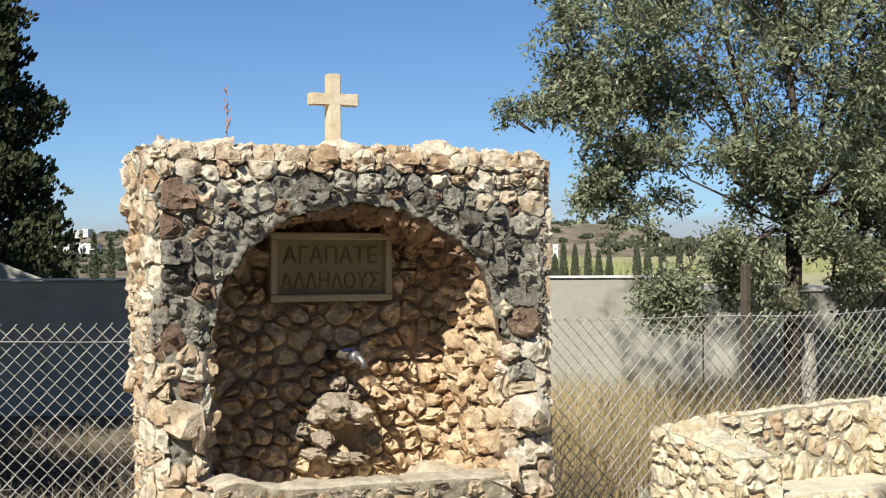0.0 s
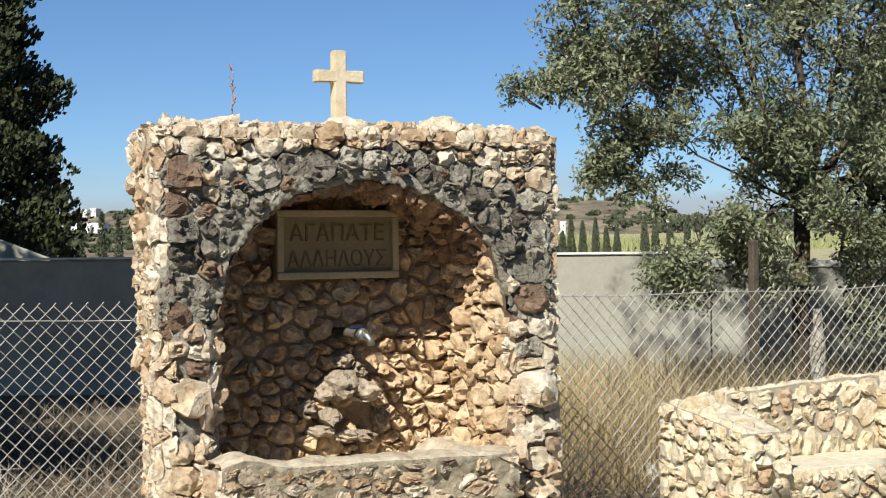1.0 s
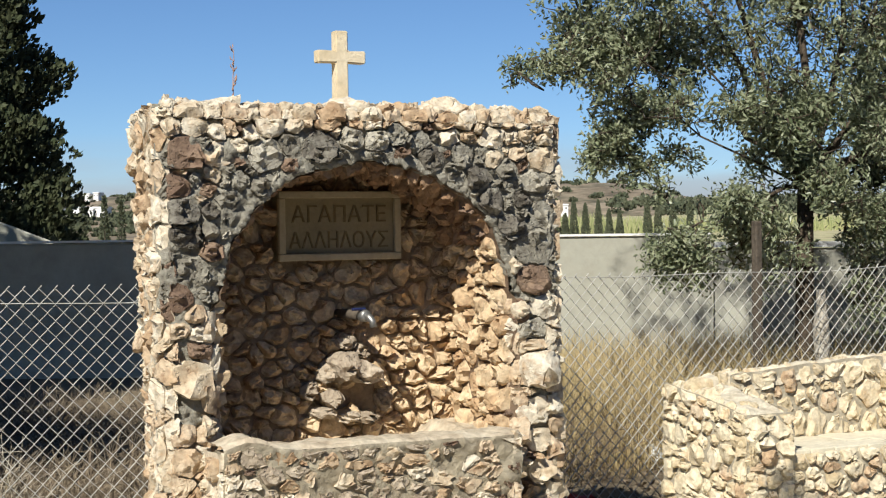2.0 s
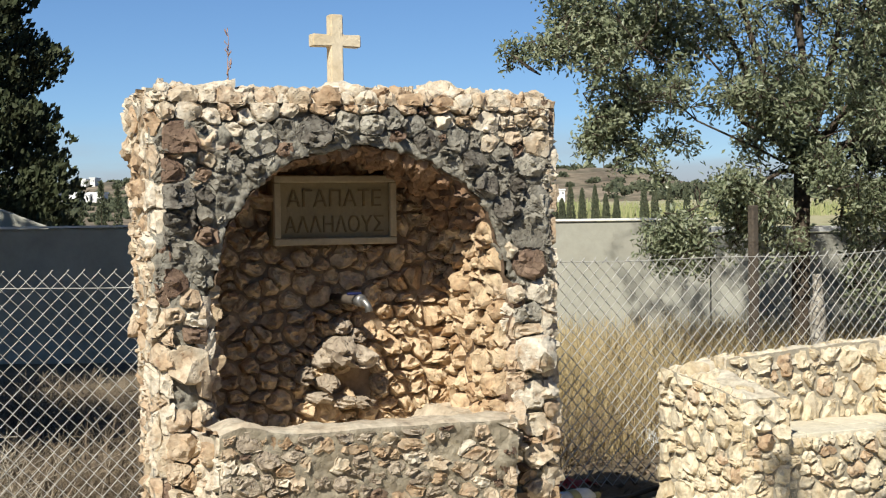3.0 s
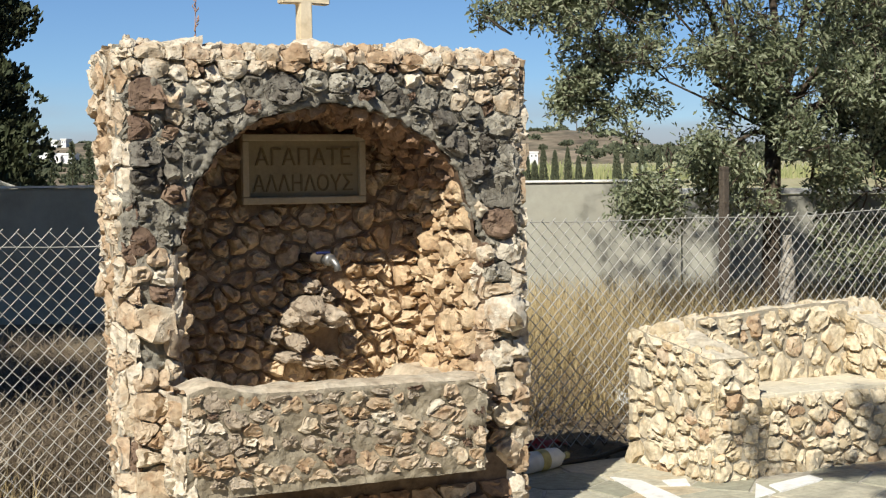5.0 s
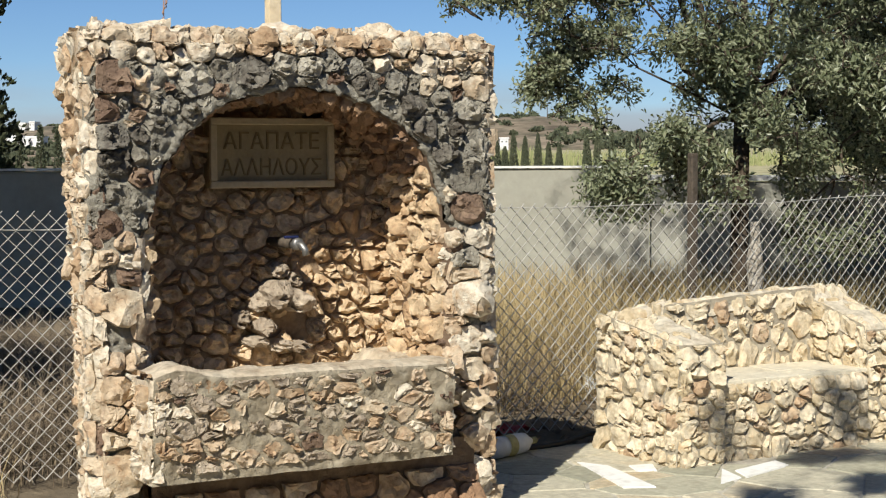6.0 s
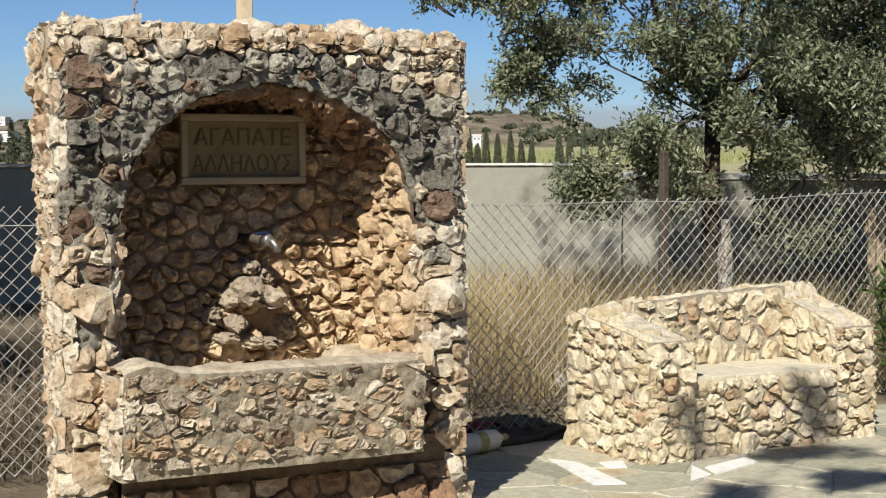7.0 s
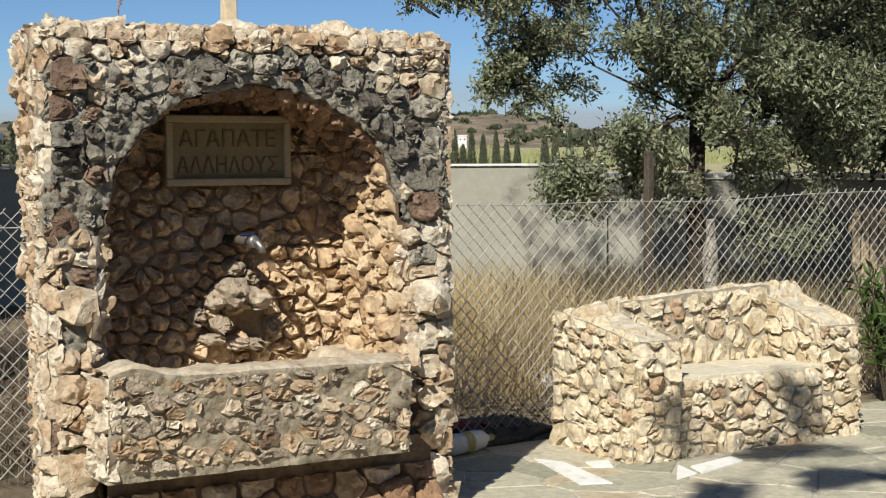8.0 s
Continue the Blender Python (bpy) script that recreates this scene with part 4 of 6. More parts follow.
# the vault's dark mortar colour carries part of the shade inside the niche
vault = part("niche_vault", lumpy_sheet(0, 2 * ASP + ARC, 0.0, ND, 0.03, lambda u, v, h: soffit(u, v, 0.006 + max(-0.004, h) - (worn(v, 0.075, 0.04) if u < ASP or u > ASP + ARC else 0)), 0.006, 6.0), M["shaded_earth_mortar"], shrine, "vaulted inside of the niche", smooth=True)
rear_out = part("rear_face", lumpy_sheet(SL + 0.17, 0, -0.05, SH, 0.05, behind, 0.012, 7.0), M["sand_mortar"], shrine, "rough rear face", smooth=True)

# stones that can be told apart, course by course: x, z, width, height, kind
COPING_LEFT = [(-1.73, 1.99, 0.09, 0.05, "c"), (-1.62, 1.99, 0.14, 0.05, "c"), (-1.44, 1.99, 0.11, 0.09, "o"), (-1.36, 2.00, 0.06, 0.06, "c"), (-1.29, 2.00, 0.11, 0.09, "o"), (-1.17, 2.03, 0.10, 0.08, "c"), (-1.03, 2.03, 0.10, 0.05, "o"), (-0.95, 2.01, 0.05, 0.05, "c")]
COPING_RIGHT = [(-0.87, 2.03, 0.10, 0.06, "c"), (-0.77, 2.02, 0.07, 0.05, "o"), (-0.67, 2.02, 0.12, 0.04, "o"), (-0.44, 2.02, 0.08, 0.04, "c"), (-0.36, 2.02, 0.06, 0.03, "c"), (-0.16, 2.00, 0.07, 0.03, "o"), (-0.08, 1.97, 0.14, 0.07, "c")]
PALE_LEFT = [(-1.70, 1.92, 0.09, 0.08, "c"), (-1.61, 1.92, 0.12, 0.08, "c"), (-1.51, 1.90, 0.09, 0.06, "c"), (-1.31, 1.93, 0.14, 0.09, "c"), (-1.20, 1.94, 0.06, 0.09, "c"), (-1.15, 1.95, 0.04, 0.04, "o"), (-1.06, 1.95, 0.12, 0.07, "o"), (-1.03, 1.91, 0.05, 0.06, "c"), (-1.43, 1.86, 0.08, 0.08, "c"), (-1.51, 1.82, 0.14, 0.11, "c")]
PALE_RIGHT = [(-0.69, 1.96, 0.11, 0.08, "o"), (-0.56, 1.96, 0.10, 0.08, "c"), (-0.44, 1.96, 0.10, 0.09, "c"), (-0.32, 1.97, 0.12, 0.05, "c"), (-0.25, 1.96, 0.07, 0.04, "o"), (-0.18, 1.96, 0.07, 0.05, "c"), (-0.53, 1.89, 0.09, 0.08, "c"), (-0.43, 1.90, 0.09, 0.05, "c"), (-0.33, 1.90, 0.15, 0.09, "c"), (-0.16, 1.91, 0.09, 0.05, "c"), (-0.21, 1.83, 0.10, 0.07, "o"), (-0.09, 1.81, 0.16, 0.12, "c"), (-0.32, 1.81, 0.10, 0.09, "c"), (-0.08, 1.89, 0.09, 0.05, "c")]
DARK_LEFT = [(-1.65, 1.82, 0.17, 0.15, "r"), (-1.32, 1.82, 0.16, 0.14, "a"), (-1.09, 1.85, 0.17, 0.14, "d"), (-1.22, 1.78, 0.07, 0.08, "r"), (-0.96, 1.88, 0.10, 0.12, "a"), (-1.68, 1.70, 0.14, 0.10, "r"), (-1.56, 1.69, 0.08, 0.07, "r"), (-1.66, 1.60, 0.18, 0.10, "d"), (-1.54, 1.61, 0.07, 0.08, "d"), (-1.42, 1.72, 0.09, 0.07, "g"), (-1.34, 1.70, 0.11, 0.07, "g"), (-1.65, 1.51, 0.18, 0.10, "d"), (-1.55, 1.53, 0.08, 0.08, "g"), (-1.54, 1.45, 0.11, 0.07, "r"), (-1.64, 1.39, 0.19, 0.08, "g")]
DARK_RIGHT = [(-0.85, 1.88, 0.11, 0.10, "a"), (-0.76, 1.91, 0.10, 0.08, "g"), (-0.66, 1.88, 0.11, 0.09, "g"), (-0.61, 1.81, 0.14, 0.10, "d"), (-0.74, 1.83, 0.07, 0.07, "r"), (-0.46, 1.83, 0.12, 0.11, "g"), (-0.40, 1.73, 0.14, 0.09, "d"), (-0.26, 1.77, 0.11, 0.11, "g"), (-0.13, 1.72, 0.19, 0.10, "a"), (-0.33, 1.64, 0.14, 0.11, "d"), (-0.19, 1.65, 0.10, 0.10, "d"), (-0.24, 1.53, 0.15, 0.11, "d"), (-0.08, 1.57, 0.13, 0.18, "d"), (-0.14, 1.44, 0.25, 0.12, "g"), (-0.31, 1.48, 0.09, 0.08, "g")]
JAMB_LEFT = [(-1.68, 1.16, 0.11, 0.07, "o"), (-1.59, 1.14, 0.10, 0.08, "c"), (-1.68, 1.28, 0.12, 0.17, "g"), (-1.63, 0.97, 0.20, 0.18, "C"), (-1.67, 0.77, 0.13, 0.09, "o"), (-1.57, 0.76, 0.10, 0.08, "o"), (-1.66, 0.66, 0.18, 0.09, "o"), (-1.56, 0.66, 0.08, 0.06, "o"), (-1.68, 0.57, 0.15, 0.07, "o"), (-1.56, 0.56, 0.09, 0.06, "c"), (-1.64, 0.35, 0.24, 0.20, "O"), (-1.67, 0.46, 0.17, 0.06, "c")]
JAMB_RIGHT = [(-0.12, 0.94, 0.28, 0.17, "C"), (-0.14, 1.31, 0.24, 0.12, "r"), (-0.23, 1.37, 0.11, 0.08, "c"), (-0.14, 1.10, 0.24, 0.06, "a"), (-0.14, 1.03, 0.24, 0.06, "c"), (-0.09, 1.20, 0.15, 0.12, "c"), (-0.21, 1.19, 0.09, 0.09, "c"), (-0.14, 0.76, 0.22, 0.11, "c"), (-0.12, 0.64, 0.15, 0.10, "c"), (-0.11, 0.51, 0.14, 0.11, "c"), (-0.11, 0.21, 0.17, 0.14, "c"), (-0.11, 0.35, 0.14, 0.14, "o")]
KNOWN = PALE_LEFT + PALE_RIGHT + DARK_LEFT + DARK_RIGHT + JAMB_LEFT + JAMB_RIGHT
KINDS = {"c": ("cream", (0.014, 0.036), 0.010), "o": ("ochre", (0.014, 0.034), 0.011), "r": ("rust", (0.012, 0.034), 0.016), "g": ("grey", (0.008, 0.026), 0.017), "d": ("dark", (0.010, 0.034), 0.024), "a": ("ash", (0.008, 0.03), 0.017), "C": ("cream", (0.085, 0.10), 0.030), "O": ("ochre", (0.045, 0.055), 0.012)}


def known_stone(x, z):
    q = min(KNOWN, key=lambda k: math.hypot(k[0] - x, k[1] - z))
    return q if math.hypot(q[0] - x, q[1] - z) < 0.022 else None


def pick_front(x, z, rng):
    q = known_stone(x, z)
    if q:
        mat, high, rough = KINDS[q[4]]
        return M[mat], dict(high=rng.uniform(*high), rough=rough, gap=0.002, tilt=0.35, n=26, chips=3)
    if z > 1.9:
        r = rng.random()
        return (M["cream"] if r < 0.6 else M["ochre"] if r < 0.85 else M["rust"]), dict(high=rng.uniform(0.01, 0.03))
    if z > 1.22:
        r = rng.random()
        return (M["grey"] if r < 0.5 else M["ash"] if r < 0.75 else M["rust"] if r < 0.9 else M["cream"]), dict(high=rng.uniform(0.004, 0.022), rough=0.015, gap=rng.uniform(0.004, 0.014))
    r = rng.random()
    return (M["cream"] if r < 0.5 else M["ochre"] if r < 0.9 else M["rust"]), dict(high=rng.uniform(0.012, 0.04), gap=0.006, rough=0.010)


def front_keep(u, v):
    if any(math.hypot(u - q[0], v - q[1]) < 0.004 for q in KNOWN):
        return True
    if in_arch(u, v, 0.02) or (-1.74 < u < -1.50 and 0.80 < v < 0.89):
        return False
    return v > 1.25 or SL + 0.075 < u < ACX - AA - 0.06 or ACX + AA + 0.06 < u < -0.075


cells = rubble_cells(SL + 0.03, -0.03, 0.0, SH - 0.05, 0.078, 3, 1.2, KNOWN, front_keep, relax=1)
cells = [[off_arch(*p, grow=0.010) for p in c] for c in cells]
lay_stones(cells, front, face, pick_front, 4, tilt=0.4, rough=0.010, round_=0.25)


def corner(base, da, na, db, nb, soft=0.05):
    """Stones that turn an edge: u < 0 lies on one face (way da, outward na), u > 0 on the other."""
    da, na, db, nb = Vector(da), Vector(na), Vector(db), Vector(nb)

    def f(u, v, h):
        t = max(0.0, min(1.0, (u + soft) / (2 * soft)))
        t = t * t * (3 - 2 * t)
        n = na.lerp(nb, t).normalized()
        return Vector(base(v)) + (da * -u if u < 0 else db * u) + n * (h - 0.022 * (1 - abs(2 * t - 1)) - 0.006)
    return f


def edge_pick(u, v, rng):
    mat, over = pick_front(5.0, v, rng)
    over["high"] = over["high"] * 0.6
    return mat, over


lay_stones(rubble_cells(-0.10, 0.07, 0.0, SH - 0.01, 0.10, 41, 1.2), corner(lambda v: (SL, 0, v), (0, 1, 0), (-1, 0, 0), (1, 0, 0), (0, -1, 0)), flank, lambda u, v, r: edge_pick(u, v, r) if u > 0 else (M["cream"] if r.random() < 0.6 else M["ochre"], dict(high=r.uniform(0.003, 0.018))), 42, gap=0.005, tilt=0.2, rough=0.010)
lay_stones(rubble_cells(-0.085, 0.10, 0.0, SH - 0.01, 0.115, 43, 1.25), corner(lambda v: (0, 0, v), (-1, 0, 0), (0, -1, 0), (0, 1, 0), (1, 0, 0)), face, edge_pick, 44, gap=0.005, tilt=0.4, rough=0.010)
lay_stones(rubble_cells(-0.08, 0.09, 0.5, 1.24, 0.11, 45, 1.25), corner(lambda v: (ACX - AA, 0, v), (-1, 0, 0), (0, -1, 0), (0, 1, 0), (1, 0, 0)), face, edge_pick, 46, gap=0.004, tilt=0.4, rough=0.010)
lay_stones(rubble_cells(-0.08, 0.09, 0.5, 1.24, 0.105, 47, 1.25), corner(lambda v: (ACX + AA, 0, v), (1, 0, 0), (0, -1, 0), (0, 1, 0), (-1, 0, 0)), face, edge_pick, 48, gap=0.004, tilt=0.4, rough=0.010)
COPING = COPING_LEFT + COPING_RIGHT


def pick_coping(u, x, rng):
    q = min(COPING, key=lambda k: abs(k[0] - x) + abs(u + 0.02))
    mat = M[KINDS[q[4]][0]] if abs(q[0] - x) < 0.03 else M["cream"] if rng.random() < 0.7 else M["ochre"]
    return mat, dict(high=rng.uniform(0.008, 0.020) + max(0.0, q[1] - 2.0) * (abs(q[0] - x) < 0.03) * 0.5)


lay_stones(rubble_cells(-0.06, 0.10, SL + 0.025, -0.01, 0.10, 49, 1.0, [(-0.018, q[0], q[2] * 0.5) for q in COPING]), corner(lambda v: (v, 0, SH), (0, 0, -1), (0, -1, 0), (0, 1, 0), (0, 0, 1)), crest, pick_coping, 50, gap=0.004, tilt=0.15, rough=0.007, round_=0.2)


def pick_side(u, v, rng):
    r = rng.random()
    return (M["cream"] if r < 0.55 else M["ochre"]), dict(high=rng.uniform(0.004, 0.024))


lay_stones(rubble_cells(0.08, SD, 0.0, SH, 0.11, 5, 1.2), side, flank, pick_side, 6, gap=0.005, tilt=0.3, rough=0.010)
lay_stones(rubble_cells(0.0, SD, 0.0, SH, 0.14, 7, 1.2), far_side, flank_r, pick_side, 8, gap=0.007, tilt=0.4, rough=0.008)
lay_stones(rubble_cells(SL + 0.03, -0.02, 0.03, SD - 0.03, 0.14, 9, 1.1), top, crest, lambda u, v, r: (M["cream"], dict(high=r.uniform(0.01, 0.03))), 10, gap=0.01, tilt=0.4)
lay_stones(rubble_cells(ACX - AA, ACX + AA, 0.55, ASP + AB, 0.082, 11, 1.2, relax=0, keep=lambda u, v: in_arch(u, v) and not (PX0 < u < PX1 and PZ0 < v < PZ1) and math.hypot((u + 0.70) / 0.09, (v - 0.81) / 0.07) > 1), back, rear,
           lambda u, v, r: (M["niche"], dict(high=r.uniform(0.028, 0.066))), 12, gap=0.006, tilt=0.5, rough=0.012, round_=0.3, chips=1)
# upper soffit stones get the darker red-brown, with the vault's shade painted in
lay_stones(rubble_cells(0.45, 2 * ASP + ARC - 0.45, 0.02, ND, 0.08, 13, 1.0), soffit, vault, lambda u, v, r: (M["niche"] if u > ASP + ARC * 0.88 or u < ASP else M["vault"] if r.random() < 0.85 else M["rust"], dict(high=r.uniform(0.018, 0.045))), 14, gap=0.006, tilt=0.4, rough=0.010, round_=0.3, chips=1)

# smooth cement lip along the arch
def arch_edge(u, v, h):
    """u: across the edge, from the front face to the vault; v: angle along the arch."""
    c, sn = math.cos(v), math.sin(v)
    r = ragged(ACX - AA * c, ASP + AB * sn)
    base = Vector((ACX - (AA + r) * c, 0, ASP + (AB + r) * sn))
    out = Vector((-c, 0, sn))
    t = max(0.0, min(1.0, (u + 0.03) / 0.06))
    nrm = Vector((0, -1, 0)).lerp(-out, t).normalized()
    return base + (out * -u if u < 0 else Vector((0, u, 0))) + nrm * (h - 0.004 * (1 - abs(2 * t - 1)))


def wide_lumps(u, v, h):
    fade = min(1.0, (u + 0.05) / 0.03) if u < -0.02 else 1.0
    return arch_edge(u, v, h + 0.016 * noise.noise(Vector((u * 14, v * 8, 3))) + 0.008 * noise.noise(Vector((u * 40, v * 30, 5))) + 0.006 - 0.02 * (1 - fade))


part("arch_lip", lumpy_sheet(-0.05, 0.07, 0.12, math.pi - 0.12, 0.010, wide_lumps, 0.014, 61.0), M["mortar"], shrine, "smoothed cement lip of the arch", smooth=True)

# cross
cross = holder("stone_cross", (-0.884, 0.27, 1.98), "pale cream stone cross standing on the shrine", "cross")
bm = bmesh.new()
def cross_outline():
    w, a, zc, zt, hw = 0.027, 0.106, 2.238, 2.345, 0.024
    return [(-0.028, 1.96), (0.028, 1.96), (w, zc - hw), (a, zc - hw - 0.002), (a, zc + hw + 0.002), (w, zc + hw), (w, zt), (-w, zt), (-w, zc + hw), (-a, zc + hw + 0.002), (-a, zc - hw - 0.002), (-w, zc - hw)]
cf_ = [bm.verts.new((-0.884 + x, 0.245, z)) for x, z in cross_outline()]
cb_ = [bm.verts.new((-0.884 + x, 0.295, z)) for x, z in cross_outline()]
for ring in (cf_, cb_):
    for quad in ((0, 1, 2, 11), (2, 3, 4, 5), (8, 9, 10, 11), (2, 5, 8, 11), (5, 6, 7, 8)):
        bm.faces.new([ring[i] for i in quad])
for i in range(12):
    bm.faces.new((cf_[i], cf_[(i + 1) % 12], cb_[(i + 1) % 12], cb_[i]))
bmesh.ops.recalc_face_normals(bm, faces=bm.faces)
edges = [e for e in bm.edges if e.calc_face_angle(0) > 0.5]
bmesh.ops.bevel(bm, geom=edges, offset=0.004, segments=2, affect="EDGES")
part("cross_body", bm, M["cross"], cross)

# dry stalk growing from the top
stalk = holder("dry_stalk", (-1.335, 0.3, 1.98), "thin dry flower stalk growing from the shrine top", "plant")
pts = [(-1.335 + 0.003 * math.sin(i * 1.1), 0.3, 1.96 + i * 0.037) for i in range(9)]
sv, sf = tube(pts, [0.0024 - 0.00015 * i for i in range(9)], 6)
part("stem", (sv, sf), M["stalk"], stalk)
srng = random.Random(8)
for i in range(22):
    z = 2.04 + srng.random() ** 0.6 * 0.22
    a = srng.uniform(0, 6.28)
    p = Vector((-1.335, 0.3, z))
    q = p + Vector((math.cos(a) * 0.012, math.sin(a) * 0.012, 0.012))
    part("seed_head", tube([p, q, q + Vector((0, 0, 0.008))], [0.0010, 0.0026, 0.0012], 5), M["stalk"], stalk)

# plaque
plaque = holder("stone_plaque", (-0.81, ND, PZ0), "pale stone plaque with carved Greek words, framed border", "plaque")
part("slab", box(PX0, PX1, PY + 0.012, ND - 0.01, PZ0, PZ1, 0.005), M["panel"], plaque)
bw = 0.030
for x0, x1, z0, z1 in ((PX0, PX1, PZ0, PZ0 + bw), (PX0, PX1, PZ1 - bw, PZ1), (PX0, PX0 + bw, PZ0 + bw + 0.001, PZ1 - bw - 0.001), (PX1 - bw, PX1, PZ0 + bw + 0.001, PZ1 - bw - 0.001)):
    part("border", box(x0, x1, PY - 0.012, PY + 0.011, z0, z1, 0.005), M["marble"], plaque)


def words(text, x, z, height, width, mat, parent, y):
    cu = bpy.data.curves.new("words", "FONT")
    cu.body, cu.size, cu.extrude, cu.align_x = text, 1.0, 0.02, "CENTER"
    tmp = new("words", cu)
    dg = bpy.context.evaluated_depsgraph_get()
    me = bpy.data.meshes.new_from_object(tmp.evaluated_get(dg))
    bpy.data.objects.remove(tmp)
    xs = [v.co.x for v in me.vertices]
    zs = [v.co.y for v in me.vertices]
    sx, sz = width / (max(xs) - min(xs)), height / (max(zs) - min(zs))
    cx = (max(xs) + min(xs)) / 2
    for v in me.vertices:
        v.co = Vector((x + (v.co.x - cx) * sx, y - v.co.z * 0.15, z + (v.co.y - min(zs)) * sz))
    me.materials.clear()
    me.materials.append(mat)
    ob = new("lettering", me)
    return under(ob, parent)


words("ΑΓΑΠΑΤΕ", -0.812, 1.562, 0.072, 0.435, M["letter"], plaque, PY + 0.010)
words("ΑΛΛΗΛΟΥΣ", -0.812, 1.452, 0.072, 0.455, M["letter"], plaque, PY + 0.010)

# drain hole above the plaque
hole = holder("vent_pipe", (-0.675, ND - 0.06, 1.742), "short clay vent pipe end set above the plaque", "pipe")
hv, hf = [], []
for i in range(16):
    a = 2 * math.pi * i / 16
    for r, y in ((0.028, ND), (0.028, ND - 0.085), (0.015, ND - 0.085), (0.013, ND - 0.03)):
        hv.append((-0.675 + r * math.cos(a), y, 1.742 + r * math.sin(a)))
for i in range(16):
    j = (i + 1) % 16
    for k in range(3):
        hf.append((i * 4 + k, j * 4 + k, j * 4 + k + 1, i * 4 + k + 1))
hf.append(tuple(i * 4 + 3 for i in range(16)))
part("pipe_end", (hv, hf), M["niche"], hole, smooth=True)

# tap
tap = holder("water_tap", (-0.80, 0.42, 1.17), "nickel water tap with a blue handle on the niche wall", "tap")
TX, TZ, TY = -0.795, 1.172, 0.25
# pipe takes a dark brown colour so that it sinks into the niche shade
part("pipe", tube([(TX, ND, TZ), (TX, TY + 0.02, TZ)], 0.021, 10), M["wood"], tap, "supply pipe, coloured dark brown for the shade it lies in", smooth=True)
part("valve_body", tube([(TX, TY + 0.035, TZ), (TX, TY + 0.025, TZ), (TX, TY - 0.008, TZ), (TX, TY - 0.016, TZ)], [0.018, 0.026, 0.026, 0.016], 12), M["brass"], tap, smooth=True)
part("spout", tube([(TX, TY, TZ), (TX + 0.010, TY - 0.022, TZ - 0.006), (TX + 0.018, TY - 0.034, TZ - 0.022), (TX + 0.021, TY - 0.038, TZ - 0.046)], [0.016, 0.016, 0.015, 0.016], 10), M["brass"], tap, smooth=True)
part("valve_stem", tube([(TX, TY + 0.010, TZ), (TX, TY + 0.010, TZ + 0.028)], 0.008, 8), M["brass"], tap, smooth=True)
part("handle", box(TX - 0.055, TX + 0.008, TY, TY + 0.020, TZ + 0.022, TZ + 0.034, 0.005), M["blue"], tap, "blue lever handle")

# rough rock ledge below the tap
ledge = holder("rock_ledge", (-0.80, 0.36, 0.85), "jutting grey-tan rocks around a dark hollow under the tap", "rocks")
lrng = random.Random(77)
for x, z, w, hgt, hi in ((-0.81, 0.95, 0.16, 0.14, 0.18), (-0.73, 0.92, 0.13, 0.11, 0.19), (-0.78, 1.05, 0.12, 0.08, 0.085), (-0.70, 1.01, 0.09, 0.07, 0.075), (-0.87, 0.92, 0.12, 0.11, 0.11), (-0.86, 0.82, 0.11, 0.09, 0.13), (-0.95, 0.85, 0.10, 0.10, 0.09), (-0.90, 0.755, 0.13, 0.06, 0.12), (-0.79, 0.735, 0.15, 0.06, 0.12), (-0.69, 0.72, 0.12, 0.06, 0.11), (-0.60, 0.80, 0.08, 0.12, 0.075), (-0.63, 0.90, 0.09, 0.06, 0.07)):
    poly = [(x + math.cos(i * 0.898) * w * 0.5 * lrng.uniform(0.8, 1.15), z + math.sin(i * 0.898) * hgt * 0.5 * lrng.uniform(0.8, 1.15)) for i in range(7)]
    g = stone_geo(poly, back, lrng, gap=0.0, high=hi, deep=0.0, tilt=0.7, rough=0.03, n=26, chips=6, round_=0.0)
    if g:
        part("rock", g, M["ledge"], ledge)

# ---- basin ----
BX0, BX1, BY, BZ0, BZ1 = -1.595, -0.345, -0.265, 0.335, 0.735
basin = holder("stone_basin", (-0.97, -0.1, 0), "water trough of rubble stone set in grey cement", "basin")


BH = BZ1 - BZ0


def basin_skin(u, w, h):
    """w runs up the front, round the worn edge and back over the rim."""
    r = 0.028
    lump = 0.035 * math.exp(-((u - BX0 - 0.10) / 0.09) ** 2)
    tilt = -0.018 * (u - BX0) / (BX1 - BX0)
    quarter = r * math.pi / 2
    if w < BH - r:
        y, z, n = BY + 0.03 * (1 - w / BH), BZ0 + w, (-1.0, 0.0)
    elif w < BH - r + quarter:
        a = (w - BH + r) / r
        y, z, n = BY + r - r * math.cos(a), BZ0 + BH - r + r * math.sin(a), (-math.cos(a), math.sin(a))
    else:
        y, z, n = BY + r + (w - BH + r - quarter), BZ0 + BH, (0.0, 1.0)
    k = max(0.0, min(1.0, (w / BH - 0.6) / 0.4))
    h *= 1 - 0.2 * k
    return Vector((u, y + n[0] * h, z + n[1] * h + (lump + tilt) * k))


def basin_front(u, v, h):
    return basin_skin(u, v - BZ0, h)


